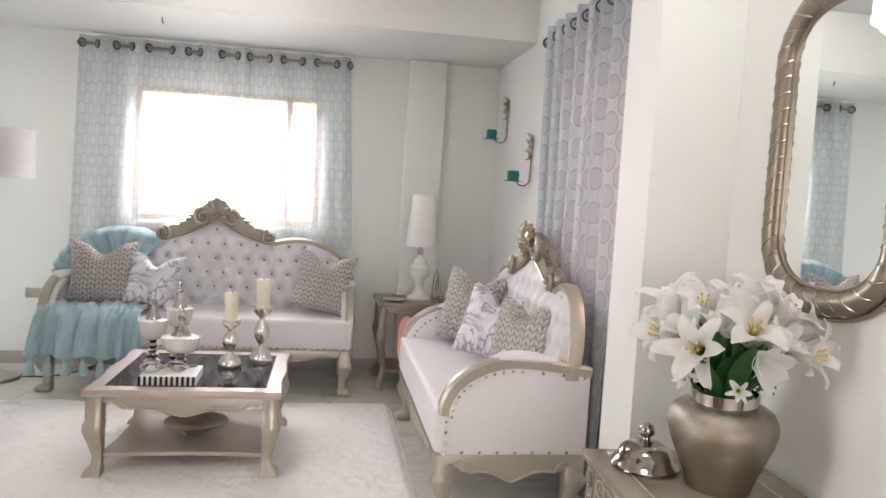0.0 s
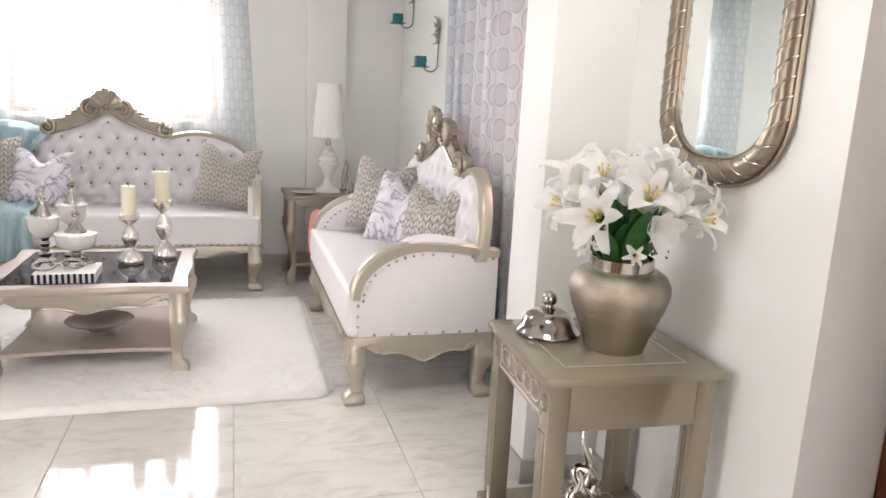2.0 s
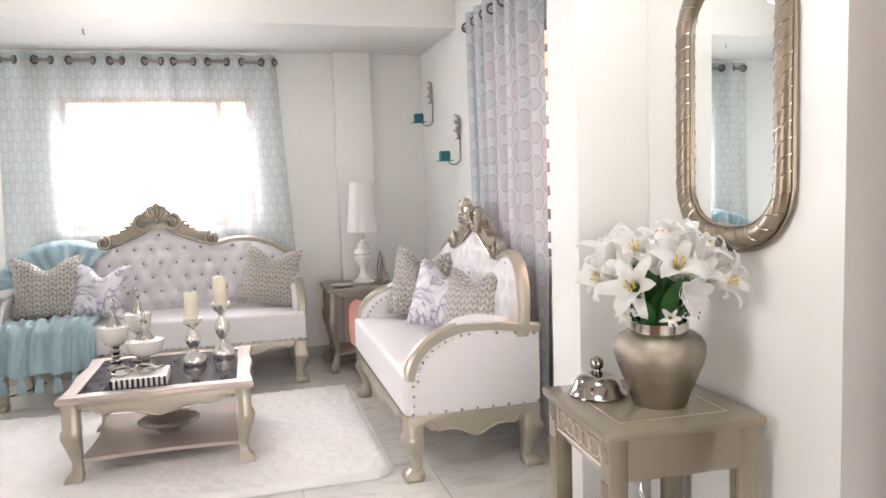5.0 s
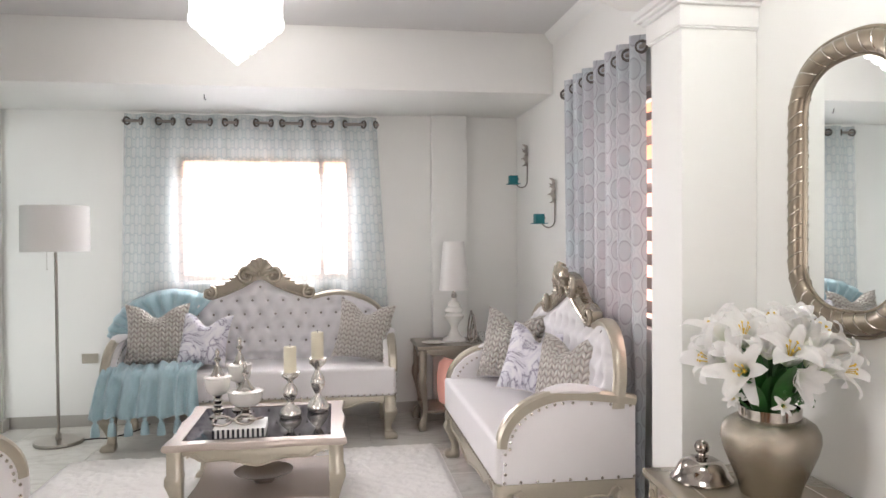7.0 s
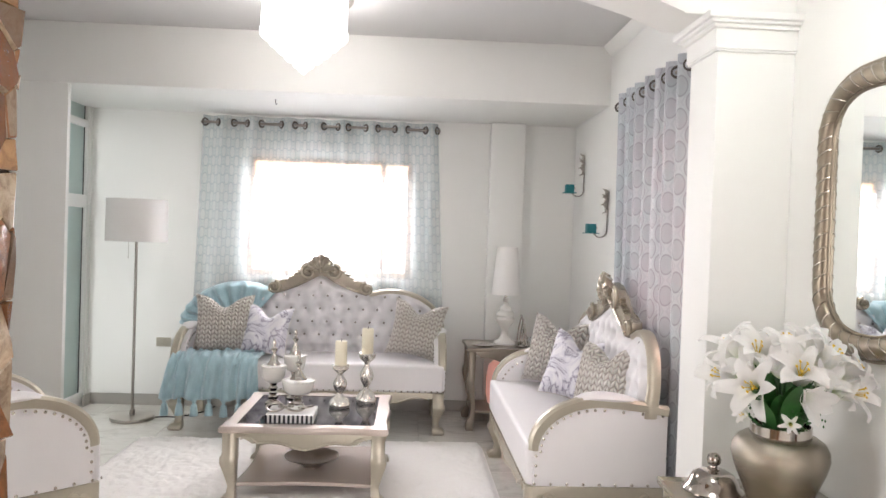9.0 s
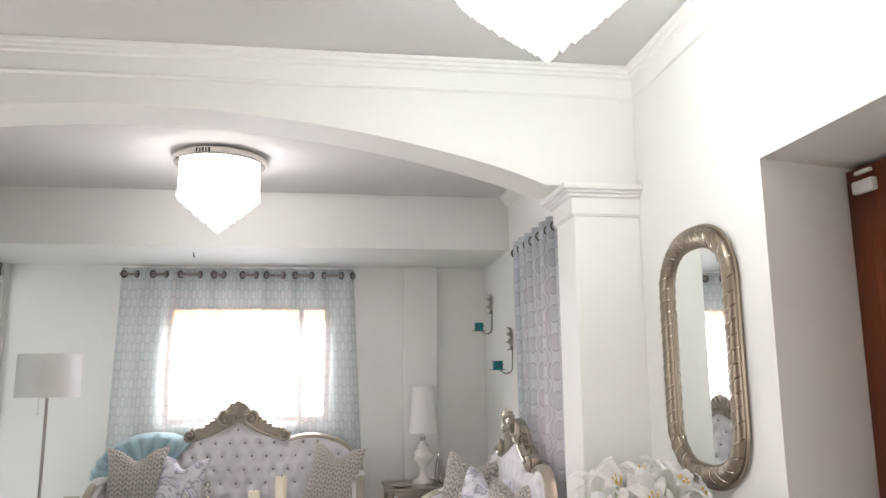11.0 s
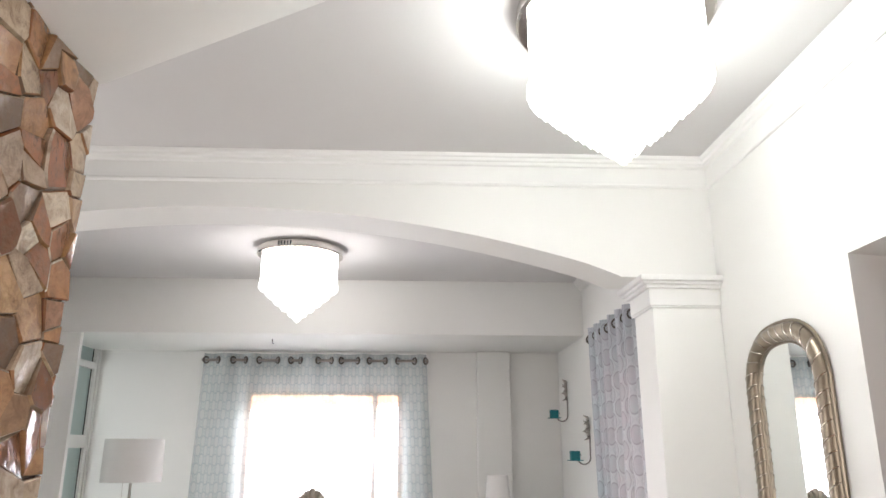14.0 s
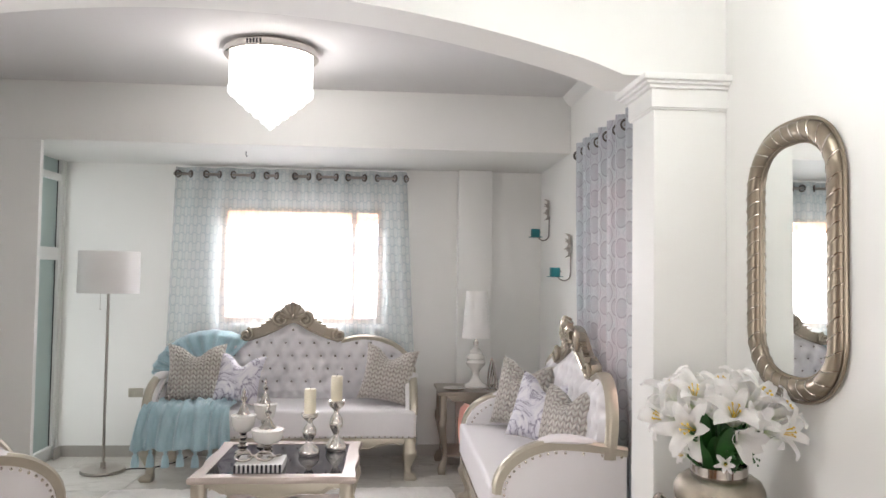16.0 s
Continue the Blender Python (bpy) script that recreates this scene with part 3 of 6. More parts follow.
def window_b():
    y0, y1, z0, z1 = WIN_B
    win = tagged(new("window_2"), "louvred side window behind a patterned curtain", "window", "", "structure")
    win.location = (RIGHT + 0.05, 0, 0)
    w = 0.04
    bm = box(0, y0, z0, 0.05, y0 + w, z1, 0.003)
    for b in ((0, y1 - w, z0, 0.05, y1, z1), (0, y0 + w, z0, 0.05, y1 - w, z0 + w), (0, y0 + w, z1 - w, 0.05, y1 - w, z1)):
        box(*b, 0.003, bm)
    part("window_frame", bm, pewter, win)
    for k in range(9):
        z = z0 + 0.10 + k * 0.118
        slat = slab([(0.0, z - 0.035), (0.006, z - 0.038), (0.045, z + 0.015), (0.039, z + 0.018)], y1 - y0 - 2 * w, "y", y0 + w)
        part("slat", slat, pewter, win)
    structure("backdrop_side", box(3.2, 1.6, -0.5, 3.25, 9.5, 4.4), warm_glow, "salmon wall outside the side window, glowing in place of sunlight", "backdrop")


window_b()


def window_c():
    win = tagged(new("window_3"), "white framed glass door with frosted greenish panes", "window", "", "structure")
    win.location = (-1.93, 0, 0)
    y0, y1 = 4.955, 5.865
    bm = box(-0.06, y0, 0, 0.0, y0 + 0.05, SOFFIT, 0.004)
    for b in ((-0.06, y1 - 0.04, 0, 0.0, y1, SOFFIT), (-0.06, y0 + 0.05, 0, 0.0, y1 - 0.04, 0.10), (-0.06, y0 + 0.05, 1.56, 0.0, y1 - 0.04, 1.66), (-0.06, y0 + 0.05, 2.19, 0.0, y1 - 0.04, 2.245)):
        box(*b, 0.004, bm)
    part("window_frame", bm, white_plastic, win)
    seal = bmesh.new()
    for z0, z1 in ((0.10, 1.56), (1.66, 2.19), (2.245, SOFFIT)):
        p = part("pane", box(-0.035, y0 + 0.05, z0, -0.028, y1 - 0.04, z1), frosted_glass, win)
        p.visible_shadow = False
        box(-0.028, y1 - 0.045, z0, -0.022, y1 - 0.04, z1, 0, seal)
    part("rubber_seal", seal, cable_black, win)


window_c()


def door():
    d = tagged(new("door_1"), "closed varnished mahogany door with raised panels", "door", "", "structure")
    d.location = (2.29, 0, 0)
    y0, y1, z1 = DOOR_Y0 + 0.02, DOOR_Y1 + 0.072, 2.085
    part("door_leaf", box(0, y0, 0.008, 0.045, y1, z1, 0.003), door_wood, d)

    def panel(a, b, c, e, arch):
        n = 14
        pts = [(a, c), (b, c)] + [(b + (a - b) * k / n, e + arch * math.sin(math.pi * k / n)) for k in range(n + 1)]
        low = [(y + (0.5 * (a + b) - y) * 0.10, z + (0.5 * (c + e) - z) * 0.06) for y, z in pts]
        rings = [[(-0.001, y, z) for y, z in pts], [(-0.012, y, z) for y, z in pts], [(-0.004, y, z) for y, z in low], [(-0.004, y + (0.5 * (a + b) - y) * 0.05, z + (0.5 * (c + e) - z) * 0.03) for y, z in low], [(-0.014, y + (0.5 * (a + b) - y) * 0.16, z + (0.5 * (c + e) - z) * 0.09) for y, z in low]]
        part("panel", loft(rings), door_wood, d)

    mid = (y0 + y1) / 2
    panel(y0 + 0.10, mid - 0.05, 0.20, 0.78, 0.05)
    panel(mid + 0.05, y1 - 0.10, 0.20, 0.78, 0.05)
    panel(y0 + 0.10, mid - 0.05, 0.95, 1.85, 0.06)
    panel(mid + 0.05, y1 - 0.10, 0.95, 1.85, 0.06)
    knob = bmesh.new()
    prof = [(0.032, 0), (0.032, 0.006), (0.020, 0.012), (0.012, 0.020), (0.012, 0.034), (0.022, 0.042), (0.027, 0.054), (0.025, 0.066), (0.014, 0.072), (0.0, 0.073)]
    lathe(prof, 24, knob)
    k = part("door_knob", knob, brushed, d, "satin nickel door knob")
    k.matrix_basis = Matrix.Translation((0, y1 - 0.075, 1.0)) @ pose(0, 0, 0, 0, -90, 0)
    bolt = box(-0.008, y1 - 0.165, 0.626, 0.0, y1 - 0.025, 0.668, 0.002)
    tube([(-0.016, y1 - 0.16, 0.647), (-0.016, y1 + 0.0, 0.647)], 0.006, 8, bolt)
    for yy in (y1 - 0.155, y1 - 0.095, y1 - 0.035):
        box(-0.022, yy - 0.006, 0.633, -0.002, yy + 0.006, 0.661, 0.003, bolt)
    tube([(-0.016, y1 - 0.12, 0.647), (-0.03, y1 - 0.12, 0.638)], 0.004, 6, bolt)
    part("bolt_latch", bolt, brushed, d, "small nickel barrel bolt")
    sensor = box(-0.022, y1 - 0.13, 2.0, 0.0, y1 - 0.045, 2.04, 0.006)
    part("alarm_sensor", sensor, white_plastic, d, "white plastic contact sensor")
    part("alarm_magnet", box(-0.014, y1 - 0.115, 2.06, 0.0, y1 - 0.05, 2.073, 0.004), white_plastic, d, "white plastic contact magnet")


door()


# ---- curtains ----
def curtain(width, drop, waves, amp, seed, cloth_mat, label, flare=0.1):
    """Grommet curtain on a rod: local x along the rod, rod at z = 0, front towards -y."""
    rng = random.Random(seed)
    knots = [rng.uniform(-0.28, 0.28) for _ in range(waves * 2 + 3)]

    def phase(u):
        s = u * waves * 2
        k = int(s)
        f = s - k
        return math.pi * (s + knots[k] * (1 - f) + knots[k + 1] * f)

    def place(u, v):
        x = (u - 0.5) * width * (1 + flare * v * (1 if u > 0.5 else 0.55))
        fall = 1 - 0.35 * v
        y = amp * fall * math.sin(phase(u)) + 0.012 * v * math.sin(3.1 * phase(u) * 0.37 + 4 * v)
        z = 0.055 - v * (drop + 0.055) + 0.006 * math.sin(phase(u) + 0.6) * v
        return x, y, z

    t = thing("curtain", pose(0, 0, 0), label, "curtain")
    cloth_w = width * 1.45
    part("cloth", sheet(place, waves * 18, 40, None, None, lambda u, v: (u * cloth_w, v * drop)), cloth_mat, t, angle=180)
    part("rod", tube([(-width / 2 - 0.02, 0, 0), (width / 2 + 0.02, 0, 0)], 0.011, 12), rail_grey, t, "dark metal curtain rod")
    u = 0.0
    last = math.sin(phase(0.0))
    n = waves * 60
    for k in range(1, n + 1):
        now = math.sin(phase(k / n))
        if (now > 0) != (last > 0):
            u = (k - 0.5) / n
            slope = 1 if now > last else -1
            ring = tube([(0, 0.026 * math.cos(a), 0.026 * math.sin(a)) for a in (math.tau * j / 18 for j in range(18))], 0.0075, 6, None, True)
            r = part("grommet", ring, grommet_metal, t)
            r.matrix_basis = Matrix.Translation(((u - 0.5) * width, 0, 0)) @ pose(0, 0, 0, 0, 0, -slope * 38)
        last = now
    return t


cur = curtain(1.86, 2.18, 8, 0.032, 3, curtain_cloth, "sheer aqua curtain printed with white ovals, hung on grommets", 0.13)
cur.matrix_basis = pose(-0.11, 5.838, 2.275)
cur = curtain(1.12, 2.18, 7, 0.045, 9, curtain_cloth_b, "aqua patterned curtain, window light tinted in as mauve, on grommets", 0.02)
cur.matrix_basis = pose(1.895, 3.91, 2.265, 0, 0, -90)


# ---- seating ----
def leg(parent, x, y, sx, sy, top, mat, size=1.0, sway=1.0):
    """A cabriole leg with a scrolled foot; (sx, sy) points outwards."""
    rows = ((1.0, 0.040, 0.0), (0.72, 0.040, 0.0), (0.68, 0.046, 0.004), (0.60, 0.045, 0.006), (0.45, 0.034, -0.004), (0.28, 0.024, -0.014), (0.17, 0.026, -0.010), (0.13, 0.040, 0.0), (0.07, 0.046, 0.006), (0.03, 0.044, 0.006), (0.0, 0.040, 0.004))
    rings = []
    for z, h, out in rows:
        h, out = h * size, out * size * sway
        cx, cy, c = x + sx * out, y + sy * out, h * 0.86
        rings.append([(cx + a, cy + b, z * top) for a, b in ((-h, -c), (-c, -h), (c, -h), (h, -c), (h, c), (c, h), (-c, h), (-h, c))])
    part("leg", loft(rings), mat, parent, angle=50)


def apron(length, high, dip):
    """Outline of a rail with a scalloped lower edge: half length each way, from z = high downwards."""
    pts = [(-length, high), (-length, high - dip)]
    n = 40
    for k in range(n + 1):
        s = -1 + 2 * k / n
        a = abs(s)
        d = dip * (0.55 + 0.35 * math.cos(math.pi * s) ** 2 * (1 - a)) if a < 0.72 else dip * (0.55 - 0.32 * math.sin(math.pi * (a - 0.72) / 0.28))
        pts.append((s * length * 0.999, high - d))
    return pts + [(length, high - dip), (length, high)]


def spiral(cx, cz, r0, turns, start, sign, y, n=26):
    out = []
    for k in range(n):
        f = k / (n - 1)
        r = r0 * (1 - 0.86 * f)
        a = start + sign * math.tau * turns * f
        out.append((cx + r * math.cos(a), y - 0.012 * f, cz + r * math.sin(a)))
    return out


def frond(root, tip, wide, y, bow):
    """One carved acanthus lobe: a fat tapering leaf, creased along its middle, curling forward at the tip."""
    a, b = Vector((root[0], 0, root[1])), Vector((tip[0], 0, tip[1]))
    way = (b - a).normalized()
    side = Vector((way.z, 0, -way.x))
    rings = []
    for k in range(9):
        f = k / 8
        mid = a.lerp(b, f) + side * (bow * math.sin(math.pi * f))
        w = wide * (0.45 + 0.75 * math.sin(math.pi * (0.15 + 0.75 * f))) * (1 - 0.72 * smooth(0.7, 1.0, f))
        lift = 0.016 + 0.018 * math.sin(math.pi * 0.62 * f)
        rings.append([tuple(mid + side * (w * u) + Vector((0, y - d * lift, 0))) for u, d in ((-1, 0.1), (-0.72, 0.85), (-0.34, 1.05), (0, 0.62), (0.34, 1.05), (0.72, 0.85), (1, 0.1))])
    return loft(rings)


def crest(parent, y, cw):
    """Carved crown: a ribbed shell at the apex over two C-scrolls, acanthus leaves, a volute at each end."""
    c = part("crest", bmesh_crest_body(y, cw), champagne_dark, parent, "carved antique gold crest with a shell")
    part("shell", ball((0, y - 0.062, 1.135), 0.021, None, 2, (0.8, 1, 1.4)), champagne_dark, c)
    for k in range(7):
        a = math.radians(90 + (k - 3) * 25)
        length = 0.120 - 0.009 * abs(k - 3)
        path = [(math.cos(a) * length * f, y - 0.040 - 0.030 * math.sin(math.pi * 0.8 * f), 1.128 + math.sin(a) * length * f) for f in (0.0, 0.25, 0.5, 0.7, 0.85, 0.95, 1.0)]
        part("rib", tube(path, lambda f: 0.010 + 0.0185 * math.sin(math.pi * 0.62 * f), 8), champagne_dark, c)
    for s in (-1, 1):
        scroll = tube(spiral(s * 0.098, 1.118, 0.060, 1.75, math.radians(90), -s, y - 0.042, 40), lambda f: 0.0175 - 0.008 * f, 10)
        ball((s * 0.098, y - 0.066, 1.118), 0.015, scroll, 2)
        part("scroll", scroll, champagne_dark, c)
        volute = tube(spiral(s * (cw - 0.048), 0.993, 0.050, 1.7, math.radians(100 if s > 0 else 80), s, y - 0.042, 36), lambda f: 0.0155 - 0.007 * f, 10)
        ball((s * (cw - 0.048), y - 0.064, 0.993), 0.013, volute, 2)
        part("volute", volute, champagne_dark, c)
        ridge = [(s * (0.05 + 0.31 * f), y - 0.034, 1.082 - 0.135 * f ** 0.9 - 0.010 * math.sin(math.pi * f)) for f in (k / 12 for k in range(13))]
        part("bead", tube(ridge, 0.011, 8), champagne_dark, c)
        for k in range(5):
            f = k / 4
            bx, bz = s * (0.150 + 0.150 * f), 1.075 - 0.085 * f
            part("leaf_carving", frond((bx - s * 0.045, bz - 0.018), (bx + s * (0.050 - 0.012 * f), bz + 0.054 - 0.022 * f), 0.018 - 0.003 * f, y - 0.004 * (k % 2), -s * 0.016), champagne_dark, c)
        part("leaf_carving", frond((s * 0.06, 1.095), (s * 0.185, 1.045), 0.015, y, s * 0.012), champagne_dark, c)
        part("leaf_carving", frond((s * 0.19, 1.035), (s * 0.315, 0.972), 0.013, y, s * 0.010), champagne_dark, c)


def bmesh_crest_body(y, cw):
    up = [(0.0, 1.200), (0.04, 1.190), (0.08, 1.176), (0.12, 1.162), (0.15, 1.138), (0.18, 1.108), (0.215, 1.082), (0.26, 1.056), (0.31, 1.035), (0.355, 1.030), (cw - 0.012, 1.020), (cw - 0.004, 0.99)]
    low = [(cw - 0.02, 0.955), (0.33, 0.95), (0.26, 0.975), (0.18, 1.01), (0.10, 1.05), (0.04, 1.09), (0.0, 1.10)]
    half = up + low
    pts = half[:-1] + [(0.0, 1.10)] + [(-a, b) for a, b in reversed(half[1:-1])]
    return slab(pts, 0.06, "y", y - 0.036, 0.012)


def back_top(x, half, cw, crested):
    a = abs(x)
    xm = cw + (half - cw) * 0.28
    if a > xm:
        s = (a - xm) / (half - xm)
        return 0.69 + 0.295 * max(0.0, 1 - s ** 2.1) ** 0.55
    if not crested:
        return 0.985 + 0.06 * (1 - a / xm)
    if a > cw:
        return 0.985 - 0.03 * (1 - (a - cw) / (xm - cw)) ** 2
    return 0.955 + 0.15 * (1 - a / cw) ** 1.25


def sofa(name, length, deep, label, group, m, crested=True):
    s = thing(name, m, label, "sofa" if crested else "armchair", group)
    half, cw = length / 2, 0.40 if crested else 0.12
    high = 0.30
    seat_bm = box(-half + 0.006, 0, high, half - 0.006, deep - 0.09, 0.50, 0.028, None, 4)
    for v in seat_bm.verts:
        if v.co.z > 0.47:
            v.co.z += 0.022 * max(0.0, 1 - (v.co.x / half) ** 4) * math.sin(math.pi * min(1, max(0, v.co.y / (deep - 0.09))))
    part("seat", seat_bm, white_vinyl, s)
    rows = [(half - 0.012 - (2 * half - 0.024) * k / int(length / 0.043), -0.003, high + 0.012) for k in range(int(length / 0.043) + 1)]
    nails = bmesh.new()
    for p in rows:
        ball(p, 0.0070, nails, 1, (1, 0.6, 1))
    tagged(part("nail_trim", nails, nail_metal, s, "row of silver upholstery nails"), kind="stuff")
    part("front_rail", slab(apron(half - 0.02, high, 0.125), 0.035, "y", 0.012, 0.006), champagne, s)
    ridge = [(x, 0.008, z) for x, z in apron(half - 0.07, high, 0.125)[3:-3]]
    part("rail_bead", tube(ridge, 0.006, 6), champagne, s)
    part("back_rail", box(-half + 0.03, deep - 0.05, 0.18, half - 0.03, deep - 0.02, high, 0.004), champagne, s)
    for sx in (-1, 1):
        side = slab([(y + deep / 2, z) for y, z in apron(deep / 2 - 0.03, high, 0.125)], 0.03, "x", sx * (half - 0.02) - 0.015, 0.006)
        part("side_rail", side, champagne, s)
        edge = [(sx * (half - 0.002), y + deep / 2, z) for y, z in apron(deep / 2 - 0.075, high, 0.125)[3:-3]]
        part("rail_bead", tube(edge, 0.006, 6), champagne, s)
        for y, sy in ((0.045, -1), (deep - 0.06, 1)):
            leg(s, sx * (half - 0.046), y, sx, sy, high - 0.002, champagne)
        # arm
        arc = [(0.03 + 0.31 * (1 - math.cos(t)), 0.465 + 0.225 * math.sin(t)) for t in (math.pi / 2 * k / 14 for k in range(15))]
        arc += [(0.34 + (deep - 0.36) * f, 0.69 - 0.035 * f ** 1.4) for f in (0.25, 0.5, 0.75, 1.0)]
        outline = [(0.03, high)] + arc + [(deep - 0.02, high)]
        x0 = half - 0.082 if sx > 0 else -half
        arm = part("arm", slab(outline, 0.082, "x", x0, 0.012), white_vinyl, s)
        rings = []
        for k, (y, z) in enumerate(arc):
            a, b = arc[max(0, k - 1)], arc[min(len(arc) - 1, k + 1)]
            way = Vector((b[0] - a[0], b[1] - a[1])).normalized()
            n = Vector((-way.y, way.x))
            t = 0.020 + 0.008 * math.sin(math.pi * k / (len(arc) - 1))
            o, i = (y + n.x * t, z + n.y * t), (y - n.x * 0.022, z - n.y * 0.022)
            xa, xb = (x0 + 0.030, x0 + 0.090) if sx > 0 else (x0 - 0.008, x0 + 0.052)
            q = 0.012
            o2 = (y + n.x * (t - q), z + n.y * (t - q))
            rings.append([(xa, *i), (xa, *o2), (xa + q, *o), (xb - q, *o), (xb, *o2), (xb, *i)])
        part("arm_trim", loft(rings), champagne, arm, "champagne wooden arm rim")
        pad = []
        for k in range(9):
            f = k / 8
            y = 0.215 + 0.30 * f
            z = (0.465 + 0.225 * math.sin(math.acos(max(-1, min(1, 1 - (y - 0.03) / 0.31))))) if y < 0.34 else 0.69 - 0.035 * ((y - 0.34) / (deep - 0.36)) ** 1.4
            w, h = 0.060 * (0.35 + 0.65 * math.sin(math.pi * f) ** 0.5), 0.022 * (0.25 + 0.75 * math.sin(math.pi * f) ** 0.6)
            pad.append([(x0 + 0.041 + w * math.cos(a), y, z + 0.020 + h * math.sin(a)) for a in (math.tau * j / 12 for j in range(12))])
        part("arm_pad", loft(pad), white_vinyl, arm)
        studs = bmesh.new()
        for face, out in ((x0 - 0.001, -1), (x0 + 0.083, 1)):
            for k in range(15):
                f = k / 14
                idx = f * (len(arc) - 1)
                a, b = arc[int(idx)], arc[min(len(arc) - 1, int(idx) + 1)]
                y, z = a[0] + (b[0] - a[0]) * (idx % 1), a[1] + (b[1] - a[1]) * (idx % 1)
                c = Vector((deep * 0.55 - y, 0.42 - z)).normalized()
                ball((face, y + c.x * 0.036, z + c.y * 0.036), 0.0080, studs, 1, (0.6, 1, 1))
            if out == sx:
                for k in range(9):
                    ball((face, 0.04 + (deep - 0.07) * k / 8, high + 0.012), 0.0080, studs, 1, (0.6, 1, 1))
                for k in range(3):
                    ball((face, 0.045, high + 0.05 + 0.045 * k), 0.0080, studs, 1, (0.6, 1, 1))
        tagged(part("nail_trim", studs, nail_metal, arm, "row of silver upholstery nails"), kind="stuff")
    # tufted back
    pitch, rise = 0.112, 0.10
    lean = lambda z: deep - 0.125 + 0.11 * (z - 0.5)

    def face(u, v):
        x = (2 * u - 1) * (half - 0.035)
        top = back_top(x, half, cw, crested) - 0.012
        z = 0.46 + (top - 0.46) * v
        p, q = x / pitch + (z - 0.63) / (2 * rise), x / pitch - (z - 0.63) / (2 * rise)
        gp, gq = p - round(p), q - round(q)
        near = (pitch * (gp + gq) / 2) ** 2 + (rise * (gp - gq)) ** 2
        puff = 0.028 * (1 - math.exp(-near / 0.028 ** 2)) + 0.006 * (abs(math.sin(math.pi * p)) * abs(math.sin(math.pi * q))) ** 0.5
        edge = min(1.0, 6 * v, 9 * (1 - v) + 0.15, (half - 0.03 - abs(x)) / 0.06 + 0.15)
        return x, lean(z) - (0.012 + puff) * edge, z

    back = part("backrest", sheet(face, int(length / 0.0095), 66), shaded_upholstery, s, "white tufted backrest", angle=180)
    xs = [-half + 0.004 + (2 * half - 0.008) * k / 60 for k in range(61)]
    rim = [(-half + 0.004, 0.44)] + [(x, back_top(x, half, cw, crested) + 0.004) for x in xs] + [(half - 0.004, 0.44)]
    board = slab(rim, 0.03, "y", 0, 0.004)
    for v in board.verts:
        v.co.y += lean(v.co.z) + 0.004
    part("back_board", board, champagne, s)
    buttons = []
    one = None
    for a in range(-20, 21):
        for b in range(-20, 21):
            x, z = pitch * (a + b) / 2, 0.63 + rise * (a - b)
            if abs(x) < half - 0.09 and 0.56 < z < back_top(x, half, cw, crested) - 0.045:
                if one is None:
                    one = part("button", ball((0, 0, 0), 0.0130, None, 2, (1, 0.6, 1)), pewter, back, "small jewelled tufting button")
                    ob = one
                else:
                    ob = new("button", one.data)
                    ob.parent = back
                ob.location = (x, lean(z) - 0.011, z)
    for sx in (-1, 1):
        path = [(x, back_top(x, half, cw, crested)) for x in (sx * (cw - 0.02 + (half - cw + 0.016) * f ** 0.8) for f in (k / 26 for k in range(27)))] + [(sx * (half - 0.004), 0.62)]
        rings = []
        for k, (x, z) in enumerate(path):
            a, b = path[max(0, k - 1)], path[min(len(path) - 1, k + 1)]
            way = Vector((b[0] - a[0], b[1] - a[1])).normalized()
            n = Vector((-way.y, way.x)) * sx
            y = lean(z)
            w = 0.034
            pts = [(-w, -0.006), (-w * 0.85, -0.020), (-w * 0.2, -0.027), (0.004, -0.016), (0.008, 0.008), (0.004, 0.034), (-w, 0.034)]
            rings.append([(x + n.x * (u + 0.006), y + d, z + n.y * (u + 0.006)) for u, d in pts])
        part("back_trim", loft(rings), champagne, back, "champagne wooden back rim")
    if crested:
        crest(s, lean(1.05), cw + 0.01)
    else:
        path = [(x, lean(1.0) - 0.005, back_top(x, half, cw, crested) + 0.002) for x in (-cw + 2 * cw * k / 10 for k in range(11))]
        part("crest", tube(path, 0.022, 8), champagne, s)
    return s


sofa("tufted_sofa", 1.94, 0.66, "white tufted three-seat sofa with carved champagne wooden frame", "matching parlour suite", pose(-0.065, 5.155, 0))
sofa("loveseat", 1.48, 0.67, "white tufted loveseat with carved champagne wooden frame", "matching parlour suite", pose(1.175, 4.01, 0, 0, 0, -90))
sofa("armchair", 0.70, 0.66, "white upholstered armchair with champagne wooden arms", "matching parlour suite", pose(-0.938, 3.506, 0, 0, 0, 133), False)


